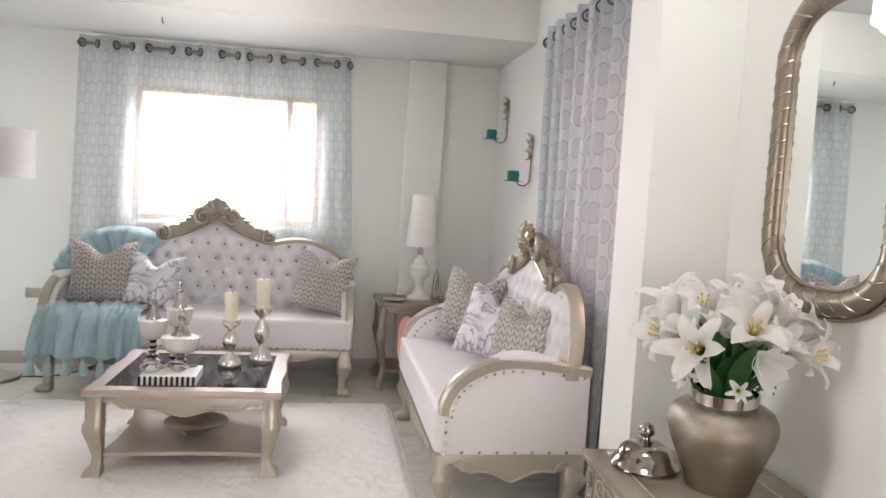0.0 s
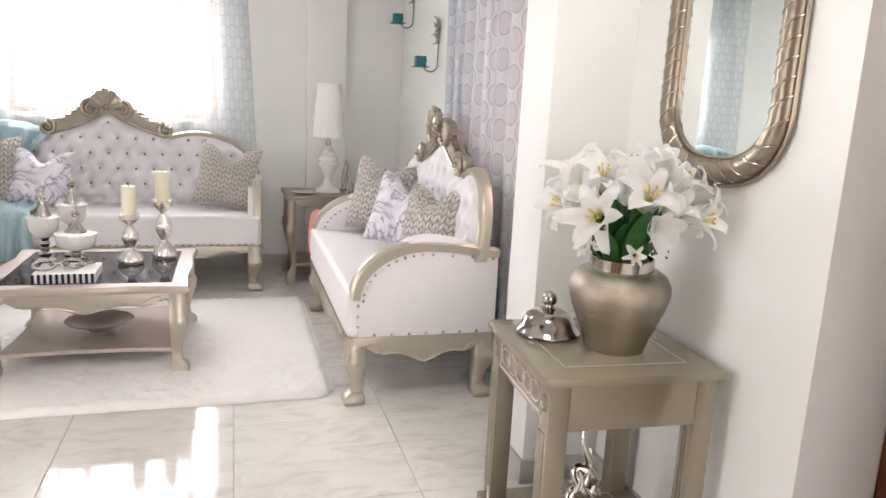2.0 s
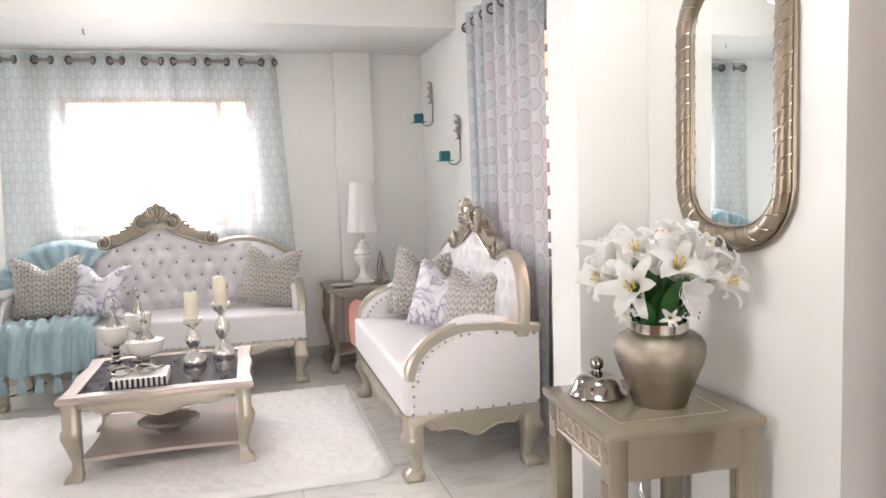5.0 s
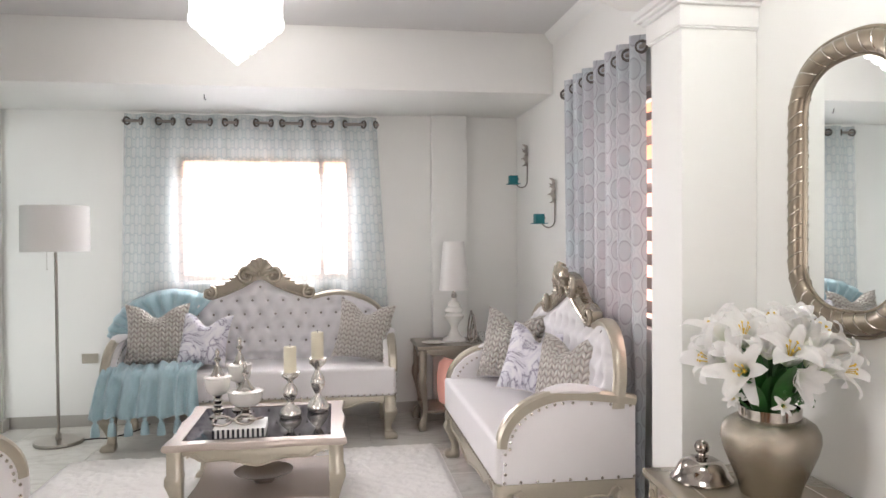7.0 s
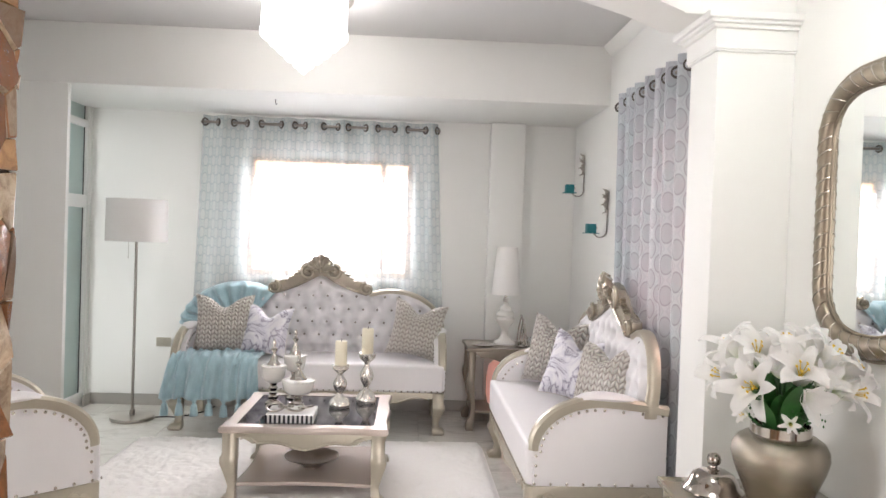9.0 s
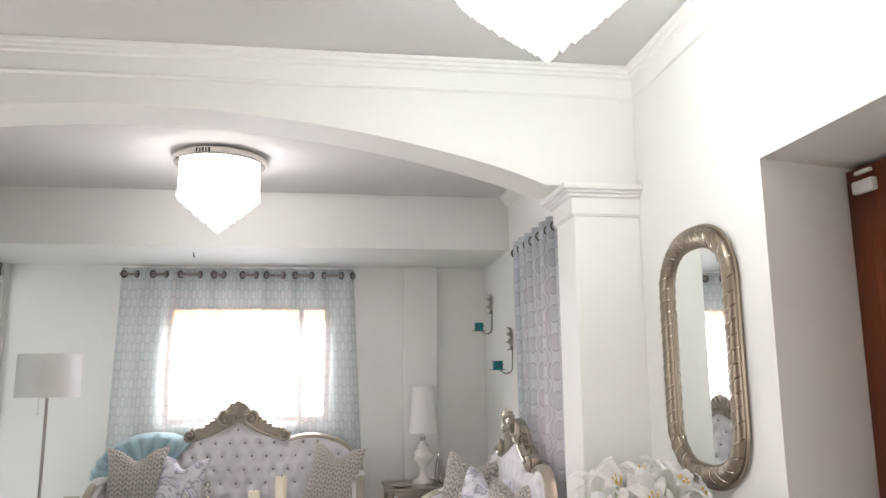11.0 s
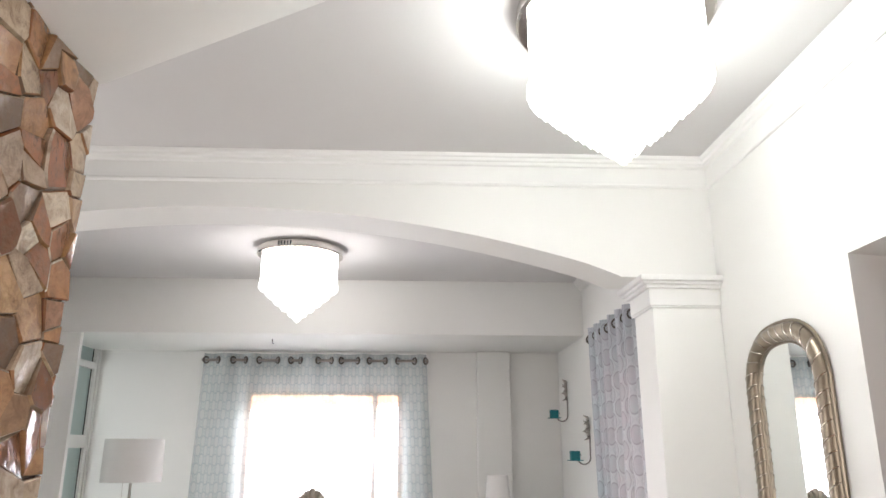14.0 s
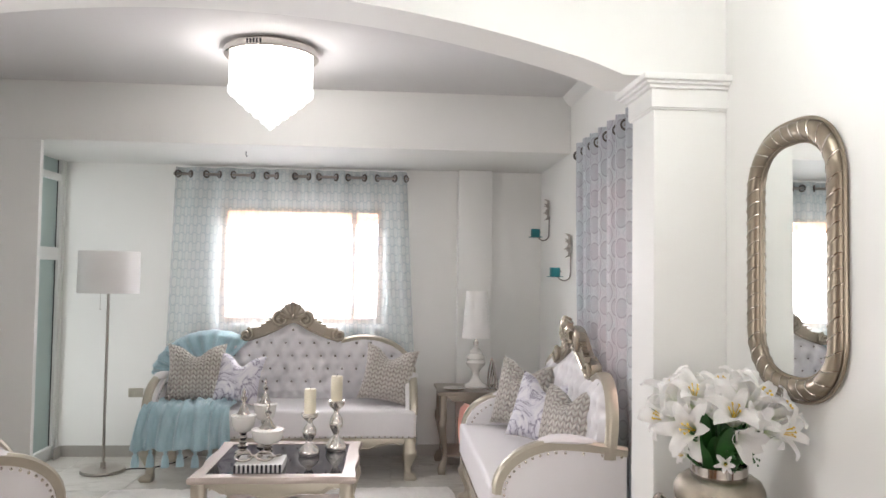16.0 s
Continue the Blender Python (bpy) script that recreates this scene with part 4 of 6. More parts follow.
# ---- cushions ----
def cushion(m, w, h, fat, mat, label, chop=0.075):
    """A plump square cushion with pointed corners and a dented top edge; local x across, z up, base at z = 0."""
    c = thing("throw_pillow", m, label, "pillow", "scatter cushions")
    bm = bmesh.new()
    layer = bm.loops.layers.uv.new("UVMap")
    n = 22
    grids = []
    for sgn in (-1, 1):
        rows = []
        for i in range(n + 1):
            row = []
            for j in range(n + 1):
                a, b = 2 * i / n - 1, 2 * j / n - 1
                pinch = 1 - 0.12 * (1 - a * a) * b * b
                side = 1 - 0.12 * (1 - b * b) * a * a
                x, z = a * w / 2 * side, h / 2 + b * h / 2 * pinch
                cut = chop * math.exp(-(a / 0.38) ** 2) * smooth(0.1, 1.0, b)
                z -= cut
                t = fat * ((1 - a ** 4) * (1 - b ** 4)) ** 0.55 * (1 - 0.35 * smooth(0.2, 1, b) * math.exp(-(a / 0.3) ** 2))
                wob = 0.004 * math.sin(5 * a + 3 * b) * (1 - a * a) * (1 - b * b)
                row.append(bm.verts.new((x, sgn * (t + wob), z)))
            rows.append(row)
        grids.append(rows)
        for i in range(n):
            for j in range(n):
                f = bm.faces.new((rows[i][j], rows[i + 1][j], rows[i + 1][j + 1], rows[i][j + 1]))
                for lp, (p, q) in zip(f.loops, ((i, j), (i + 1, j), (i + 1, j + 1), (i, j + 1))):
                    lp[layer].uv = (p / n * w / 0.42, q / n * h / 0.42)
    bmesh.ops.remove_doubles(bm, verts=bm.verts[:], dist=0.0004)
    part("cover", bm, mat, c, angle=180)
    edge = [(a * w / 2 * (1 - 0.12 * (1 - b * b) * a * a), 0, h / 2 + b * h / 2 * (1 - 0.12 * (1 - a * a) * b * b) - chop * math.exp(-(a / 0.38) ** 2) * smooth(0.1, 1.0, b)) for a, b in
            [(-1 + k / 8, -1) for k in range(16)] + [(1, -1 + k / 8) for k in range(16)] + [(1 - k / 8, 1) for k in range(16)] + [(-1, 1 - k / 8) for k in range(16)]]
    part("piping", tube(edge, 0.003, 6, None, True), piping_cloth, c)
    return c


BEIGE = "beige chunky woven throw pillow with dented top on sofa"
MARBLE = "white and grey marbled throw pillow with dented top"
SEAT_Z = 0.512
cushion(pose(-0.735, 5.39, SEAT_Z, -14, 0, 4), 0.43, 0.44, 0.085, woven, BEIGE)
cushion(pose(-0.435, 5.34, SEAT_Z, -20, 4, -10), 0.36, 0.38, 0.07, marble_cloth, MARBLE)
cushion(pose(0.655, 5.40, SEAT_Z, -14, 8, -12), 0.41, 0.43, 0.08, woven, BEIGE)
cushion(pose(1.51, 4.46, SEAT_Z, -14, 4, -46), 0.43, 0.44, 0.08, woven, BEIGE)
cushion(pose(1.53, 4.08, SEAT_Z, -20, 6, -48), 0.40, 0.40, 0.075, marble_cloth, MARBLE)
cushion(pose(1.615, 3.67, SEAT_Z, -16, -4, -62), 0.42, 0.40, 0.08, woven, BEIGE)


# ---- throw over the sofa ----
def throw():
    t = thing("throw_blanket", pose(-0.065, 5.155, 0), "pale aqua fringed throw draped over the sofa's arm end", "blanket")

    def seat_cloth(u, v):
        x = -0.955 + 0.62 * u + 0.03 * math.sin(5 * v + 2 * u) * v
        fold = 0.034 * math.sin(u * 44 + 2.4 * math.sin(4 * v + 3 * u) + 2.6 * math.sin(6 * u)) * smooth(0.0, 0.5, v) + 0.013 * math.sin(u * 71 + 2 + 5 * v) * smooth(0.1, 0.7, v) + 0.010 * math.sin(19 * v + 7 * u) * (1 - smooth(0.5, 0.75, v))
        d = 0.50 * v * 1.62
        run = 0.50
        if d < run:
            return x, 0.50 - d, 0.530 + 0.75 * abs(fold) + 0.006 * math.sin(9 * u + 4 * v)
        e = d - run
        r = 0.03
        if e < r * math.pi / 2:
            a = e / r
            return x, -0.002 - (r + 0.004) * math.sin(a) + 0.0, 0.528 - r + (r + 0.004) * math.cos(a) + 0.3 * abs(fold)
        low = e - r * math.pi / 2
        return x * (1 + 0.035 * low / 0.2), -0.040 - 0.62 * (fold + 0.03), 0.497 - low - 0.008 * math.sin(u * 21)

    part("seat_drape", sheet(seat_cloth, 90, 44, 0.004), throw_cloth, t, angle=180)

    def fan_cloth(u, v):
        a = math.radians(172 - 118 * u)
        r = 0.16 + 0.255 * v
        x, z = -0.62 + 1.15 * r * math.cos(a), 0.64 + 0.93 * r * math.sin(a)
        pleat = 0.027 * math.sin(u * 56 + 2 * math.sin(4 * u)) * (0.3 + 0.7 * v)
        y = 0.66 - 0.125 + 0.11 * (z - 0.5) - 0.062 + pleat
        if v > 0.88:
            y += (v - 0.88) / 0.12 * 0.085
        return x, y, z

    part("back_drape", sheet(fan_cloth, 120, 20, 0.004), throw_cloth, t, angle=180)
    first = None
    for k in range(7):
        bm = lathe([(0.004, 0.0), (0.006, -0.008), (0.014, -0.016), (0.015, -0.028), (0.010, -0.036), (0.020, -0.05), (0.026, -0.085), (0.029, -0.125), (0.0, -0.126)], 16, None, (0, 0, 0), lambda a, z: 1 + (0.10 * math.sin(8 * a) if z < -0.036 else 0))
        if first is None:
            first = part("tassel", bm, throw_cloth, t, "aqua yarn tassel")
            ob = first
        else:
            bm.free()
            ob = new("tassel", first.data)
            ob.parent = t
        ob.location = (-0.985 + 0.102 * k, -0.046, 0.246 + 0.008 * math.sin(3 * k))


throw()


# ---- shag rug ----
def rug():
    x0, x1, y0, y1 = -1.16, 1.155, 3.37, 4.95
    r = thing("shag_rug", pose(0, 0, 0), "cream shag rug with rounded corners on the marble floor", "rug")
    rng = random.Random(4)

    def top(u, v):
        x, y = x0 + (x1 - x0) * u, y0 + (y1 - y0) * v
        dx, dy = min(x - x0, x1 - x), min(y - y0, y1 - y)
        c = 0.12
        if dx < c and dy < c:
            gx, gy = c - dx, c - dy
            far = math.hypot(gx, gy)
            if far > c:
                sx, sy = (1 if x < (x0 + x1) / 2 else -1), (1 if y < (y0 + y1) / 2 else -1)
                x += sx * gx * (1 - c / far)
                y += sy * gy * (1 - c / far)
                dx = dy = 0
        edge = smooth(0, 0.045, min(dx, dy) + 0.012 * noise.noise((x * 40, y * 40, 7)))
        lump = 0.006 * noise.noise((x * 5, y * 5, 0)) + 0.006 * noise.noise((x * 19, y * 19, 3)) + 0.006 * rng.random()
        z = 0.002 + edge * (0.020 + lump)
        # a slight ruck near one corner
        z += 0.012 * math.exp(-(((x - y * 0.35 - 0.02) - (1.155 - 3.37 * 0.35 - 0.16)) / 0.03) ** 2) * smooth(0.35, 0.0, y - y0) * smooth(0.0, 0.05, min(dx, dy))
        return x, y, z

    bm = sheet(top, 250, 170)
    part("shag_surface", bm, rug_pile, r, angle=180)


rug()


# ---- coffee table and what stands on it ----
def coffee_table():
    x0, x1, y0, y1, top = -0.323, 0.54, 3.72, 4.55, 0.422
    t = thing("coffee_table", pose((x0 + x1) / 2, (y0 + y1) / 2, 0), "champagne square coffee table with smoked glass top, on the rug", "coffee table")
    w, d = (x1 - x0) / 2, (y1 - y0) / 2

    def edge(half_w, half_d, bow, n=16):
        pts = []
        for sx, sy, ax in ((0, -1, 0), (1, 0, 1), (0, 1, 0), (-1, 0, 1)):
            for k in range(n):
                s = -1 + 2 * k / n
                wave = bow * (math.cos(2 * math.pi * s) - 1) * 0.5
                if ax == 0:
                    pts.append((s * half_w * (1 if sy < 0 else -1), sy * (half_d + wave)))
                else:
                    pts.append((sx * (half_w + wave), s * half_d * sx))
        return pts

    outer, inner = edge(w, d, 0.012), edge(w - 0.078, d - 0.078, 0.0)
    rings = [[(x * 0.985, y * 0.985, top - 0.034) for x, y in outer], [(x, y, top - 0.022) for x, y in outer], [(x, y, top - 0.010) for x, y in outer], [(x * 0.985, y * 0.985, top) for x, y in outer],
             [(x, y, top) for x, y in inner], [(x, y, top - 0.034) for x, y in inner]]
    part("tabletop", loft(rings, loop=True, caps=False), table_lacquer, t)
    part("glass_inset", box(-w + 0.078, -d + 0.078, top - 0.014, w - 0.078, d - 0.078, top - 0.003), smoked_glass, t, "smoked black glass panel")
    part("tray_board", box(-w + 0.07, -d + 0.07, top - 0.036, w - 0.07, d - 0.07, top - 0.016), table_lacquer, t)
    for sy in (-1, 1):
        part("apron", slab(apron(w - 0.05, top - 0.034, 0.10), 0.022, "y", sy * (d - 0.045) - 0.011, 0.004), champagne, t)
        bead = [(x, sy * (d - 0.030), z + 0.003) for x, z in apron(w - 0.09, top - 0.034, 0.10)[3:-3]]
        part("bead", tube(bead, 0.005, 6), champagne, t)
        part("apron", slab(apron(d - 0.05, top - 0.034, 0.10), 0.022, "x", sy * (w - 0.045) - 0.011, 0.004), champagne, t)
        bead = [(sy * (w - 0.030), y, z + 0.003) for y, z in apron(d - 0.09, top - 0.034, 0.10)[3:-3]]
        part("bead", tube(bead, 0.005, 6), champagne, t)
        for sx in (-1, 1):
            leg(t, sx * (w - 0.052), sy * (d - 0.052), sx, sy, top - 0.036, champagne, 0.88)
    shelf = edge(w - 0.055, d - 0.055, -0.0)
    shelf = [(x * (1 - 0.10 * (1 - (y / d) ** 2) if abs(x) > w - 0.06 else 1), y * (1 - 0.10 * (1 - (x / w) ** 2) if abs(y) > d - 0.06 else 1)) for x, y in shelf]
    part("shelf", slab(shelf, 0.018, "z", 0.098, 0.005), table_lacquer, t)


coffee_table()
GLASS_Z = 0.4195


def lidded_goblet(x, y, bowl_z, bowl_r, bowl_h, height):
    """White bowl with a beaded rim on a chrome stem, under a chrome lid with a tall finial."""
    g = thing("lidded_goblet", pose(x, y, GLASS_Z), "white goblet with silver stem and finial lid on coffee table", "goblet", "goblets on the coffee table")
    k = bowl_z
    part("stem", lathe([(0.045, 0), (0.046, 0.006), (0.036, 0.014), (0.022, 0.022), (0.030, 0.034), (0.030, 0.044), (0.018, 0.052), (0.024, 0.30 * k + 0.03), (0.018, 0.45 * k + 0.02), (0.026, 0.6 * k + 0.02), (0.018, 0.75 * k + 0.015), (0.024, k)], 24), chrome, g, "chrome turned stem")
    bowl = [(0.022, k), (bowl_r * 0.72, k + 0.012), (bowl_r * 0.92, k + 0.4 * bowl_h), (bowl_r, k + 0.8 * bowl_h), (bowl_r, k + bowl_h), (bowl_r * 0.9, k + bowl_h + 0.004), (bowl_r * 0.5, k + bowl_h + 0.008)]
    part("bowl", lathe(bowl, 32), ceramic, g, "white ceramic bowl")
    beads = bmesh.new()
    for j in range(22):
        a = math.tau * j / 22
        ball((bowl_r * math.cos(a), bowl_r * math.sin(a), k + bowl_h), 0.0065, beads, 1)
    part("beaded_rim", beads, ceramic, g)
    z = k + bowl_h
    f = height - z
    lid = [(bowl_r * 0.56, z + 0.004), (bowl_r * 0.54, z + 0.012), (bowl_r * 0.38, z + 0.18 * f), (0.020, z + 0.33 * f), (0.010, z + 0.42 * f), (0.009, z + 0.50 * f), (0.018, z + 0.57 * f), (0.020, z + 0.63 * f), (0.010, z + 0.70 * f), (0.008, z + 0.75 * f), (0.012, z + 0.82 * f), (0.009, z + 0.92 * f), (0.0, z + f)]
    part("lid", lathe(lid, 24), chrome, g, "chrome lid with a finial")


lidded_goblet(-0.150, 4.265, 0.120, 0.069, 0.098, 0.378)
lidded_goblet(0.012, 4.150, 0.078, 0.090, 0.082, 0.318)
lidded_goblet(-0.050, 4.410, 0.160, 0.066, 0.098, 0.420)


def candle_holder(x, y, h, tall):
    c = thing("candle_holder", pose(x, y, GLASS_Z), "mercury glass candle holder with ivory candle on coffee table", "candle holder", "candle holders on the coffee table")
    prof = [(0.056, 0), (0.061, 0.012), (0.060, 0.026), (0.048, 0.046), (0.030, 0.062), (0.018, 0.074), (0.016, 0.082), (0.024, 0.094), (0.037, 0.115), (0.041, 0.135), (0.036, 0.155), (0.022, 0.176), (0.015, 0.188), (0.017, 0.198), (0.030, 0.208), (0.047, 0.222), (0.050, 0.245), (0.040, 0.245)]
    part("stand", lathe([(r, z * h / 0.245) for r, z in prof], 32, None, (0, 0, 0), lambda a, z: 1 + 0.02 * math.sin(14 * a) * (1 if z < 0.15 * h / 0.245 else 0)), mercury, c)
    bm = lathe([(0.0345, 0), (0.0345, tall - 0.006), (0.031, tall - 0.001), (0.015, tall - 0.006), (0.0, tall - 0.008)], 28, None, (0, 0, h - 0.002))
    part("candle", bm, wax, c, "ivory pillar candle")
    part("wick", tube([(0, 0, h + tall - 0.01), (0.001, 0, h + tall + 0.008)], 0.0015, 5), cable_black, c)


candle_holder(0.243, 4.204, 0.245, 0.142)
candle_holder(0.388, 4.317, 0.298, 0.150)


def striped_box():
    b = thing("striped_box", pose(0.015, 3.935, GLASS_Z, 0, 0, 1.5), "low black and white striped box on the coffee table", "box")
    part("box_body", box(-0.125, -0.11, 0, 0.125, 0.11, 0.042, 0.002), white_paper, b)
    for k in range(11):
        x = -0.1215 + 0.0235 * k
        part("stripe", box(x - 0.0058, -0.1125, 0.001, x + 0.0058, 0.1125, 0.0415, 0.0), black_lacquer, b)
    c = thing("link_ornament", pose(0.0, 3.93, GLASS_Z + 0.042), "polished silver chain links lying on the striped box", "ornament")
    for k, (x, y, tilt, r) in enumerate(((-0.075, -0.02, 24, 0.036), (-0.02, 0.01, -20, 0.030), (0.035, -0.01, 26, 0.036), (0.085, 0.015, -18, 0.030))):
        ring = tube([(r * 1.25 * math.cos(a), r * math.sin(a), 0) for a in (math.tau * j / 28 for j in range(28))], 0.0065, 8, None, True)
        ob = part("link", ring, chrome, c)
        ob.matrix_basis = pose(x, y, 0.007 + r * abs(math.sin(radians(tilt))), tilt, 0, 12 * k)


striped_box()


def plate():
    p = thing("silver_bowl", pose(0.11, 4.08, 0.1165), "shallow silver bowl on the table's lower shelf", "bowl")
    part("bowl", lathe([(0.05, 0), (0.055, 0.012), (0.07, 0.02), (0.125, 0.045), (0.15, 0.056), (0.152, 0.059), (0.12, 0.05), (0.06, 0.030), (0.0, 0.026)], 40, None, (0, 0, 0), lambda a, z: 1 + 0.015 * math.sin(20 * a)), brushed, p)


plate()


# ---- side table and lamp ----
def side_table():
    t = thing("side_table", pose(1.33, 5.53, 0), "dull bronze lacquered side table with curved legs beside the sofa", "side table")
    w, d, top = 0.265, 0.235, 0.61
    pts = [(-w, -d), (-w * 0.5, -d + 0.012), (0, -d + 0.004), (w * 0.5, -d + 0.012), (w, -d), (w - 0.01, 0), (w, d), (-w, d), (-w + 0.01, 0)]
    part("tabletop", slab(pts, 0.026, "z", top - 0.026, 0.008), bronze_lacquer, t)
    for s in (-1, 1):
        part("apron", slab(apron(w - 0.045, top - 0.026, 0.085), 0.02, "y", s * (d - 0.04) - 0.01, 0.003), bronze_lacquer, t)
        part("apron", slab(apron(d - 0.045, top - 0.026, 0.085), 0.02, "x", s * (w - 0.04) - 0.01, 0.003), bronze_lacquer, t)
        for q in (-1, 1):
            leg(t, q * (w - 0.045), s * (d - 0.045), q, s, top - 0.028, bronze_lacquer, 0.66, 2.2)
    part("shelf", box(-w + 0.05, -d + 0.05, 0.12, w - 0.05, d - 0.05, 0.137, 0.004), bronze_lacquer, t)


side_table()


def lantern():
    n = thing("salmon_lantern", pose(1.36, 5.55, 0.138), "glowing salmon-pink glass lantern under the side table", "lantern")
    part("glass_shade", lathe([(0.075, 0.0), (0.10, 0.02), (0.115, 0.10), (0.115, 0.22), (0.10, 0.31), (0.07, 0.34), (0.0, 0.345)], 28), lantern_glow, n)
    for k in range(6):
        a = math.tau * k / 6
        part("rib", tube([(0.118 * math.cos(a), 0.118 * math.sin(a), z) for z in (0.02, 0.12, 0.24)], 0.004, 6), champagne, n)
    part("base", lathe([(0.085, 0.0), (0.09, 0.008), (0.08, 0.016)], 28), champagne, n)
    part("lit_spot", ball((-0.01, -0.112, 0.10), 0.026, None, 2, (1, 0.4, 1.5)), ember_glow, n, "brighter glowing spot")


lantern()


def table_lamp():
    t = thing("table_lamp", pose(1.378, 5.56, 0.61), "white ceramic table lamp with tall white shade on side table", "lamp")
    prof = [(0.085, 0), (0.088, 0.012), (0.080, 0.024), (0.050, 0.040), (0.030, 0.075), (0.026, 0.10), (0.036, 0.135), (0.070, 0.175), (0.076, 0.195), (0.066, 0.205), (0.062, 0.215), (0.072, 0.225), (0.066, 0.245), (0.045, 0.262), (0.048, 0.275), (0.040, 0.290), (0.022, 0.305), (0.020, 0.325)]
    part("base", lathe(prof, 36), ceramic, t)
    part("neck", lathe([(0.016, 0.325), (0.022, 0.335), (0.022, 0.355), (0.012, 0.365), (0.012, 0.42)], 20), mercury, t)
    rings = [(0.112, 0.385), (0.080, 0.752), (0.078, 0.752), (0.110, 0.385)]
    part("shade", lathe_open(rings, 40), shade_fabric, t, "tall tapered white fabric shade")
    part("bulb", lathe([(0.012, 0.42), (0.028, 0.46), (0.03, 0.49), (0.018, 0.515), (0.0, 0.52)], 16), white_plastic, t)
    part("spider", tube([(-0.10, 0, 0.42), (0.10, 0, 0.42)], 0.003, 6), brushed, t)


def lathe_open(profile, segments):
    """A turned band whose profile closes on itself."""
    rings = [[(r * math.cos(a), r * math.sin(a), z) for r, z in profile] for a in (math.tau * k / segments for k in range(segments))]
    return loft(rings, loop=True, caps=False)


table_lamp()


def loop_ornament():
    o = thing("loop_ornament", pose(1.49, 5.43, 0.61, 0, 0, 20), "polished silver loop ornament on the side table", "ornament")
    part("base", box(-0.035, -0.025, 0, 0.035, 0.025, 0.012, 0.003), chrome, o)
    for k, (r, h, x) in enumerate(((0.042, 0.23, -0.012), (0.036, 0.20, 0.010), (0.028, 0.15, 0.024))):
        pts = [(x + r * math.sin(a) * (0.6 + 0.4 * math.cos(a)), 0.01 * (k - 1), 0.012 + h * (1 - math.cos(a)) / 2) for a in (math.tau * j / 30 for j in range(30))]
        part("loop", tube(pts, 0.0065, 8, None, True), chrome, o)
    d = thing("trinket_dish", pose(1.20, 5.42, 0.61), "scalloped silver trinket dish on the side table", "dish")
    part("dish", lathe([(0.05, 0), (0.075, 0.008), (0.085, 0.016), (0.08, 0.016), (0.05, 0.008), (0.0, 0.007)], 30, None, (0, 0, 0), lambda a, z: 1 + 0.05 * math.sin(8 * a)), mercury, d)
    g = thing("glass_tumbler", pose(1.555, 5.40, 0.61), "small clear glass tumbler on the side table", "glass")
    part("glass", lathe([(0.024, 0), (0.030, 0.085), (0.028, 0.085), (0.022, 0.006), (0.0, 0.006)], 24), clear_glass, g)


loop_ornament()


def floor_lamp():
    t = thing("floor_lamp", pose(-1.395, 5.455, 0), "brushed nickel floor lamp with a white drum shade, unlit", "lamp")
    part("base", lathe([(0.155, 0), (0.157, 0.010), (0.150, 0.022), (0.05, 0.027), (0.02, 0.030), (0.018, 0.07), (0.012, 0.075)], 48), brushed, t)
    part("pole", tube([(0, 0, 0.05), (0, 0, 1.44)], 0.0105, 12), brushed, t)
    part("shade", lathe_open([(0.215, 1.315), (0.212, 1.625), (0.209, 1.625), (0.212, 1.315)], 56), shade_fabric, t, "white fabric drum shade")
    spider = tube([(-0.211, 0, 1.44), (0.211, 0, 1.44)], 0.003, 6)
    tube([(0, -0.211, 1.44), (0, 0.211, 1.44)], 0.003, 6, spider)
    part("spider", spider, brushed, t)
    part("socket", lathe([(0.018, 1.40), (0.020, 1.42), (0.020, 1.47), (0.028, 1.50), (0.030, 1.54), (0.015, 1.565), (0.0, 1.57)], 16), white_plastic, t)
    chain = tube([(-0.05, -0.02, 1.42), (-0.05, -0.02, 1.20)], 0.0016, 5)
    ball((-0.05, -0.02, 1.195), 0.006, chain, 1)
    part("pull_chain", chain, brushed, t)
    pts = [(0.15, 0.03, 0.006), (0.22, 0.06, 0.005), (0.30, 0.05, 0.005), (0.38, 0.12, 0.005), (0.46, 0.24, 0.005), (0.50, 0.40, 0.006)]
    part("cord", tube(pts, 0.004, 6), cable_black, t, "black power cord")


floor_lamp()


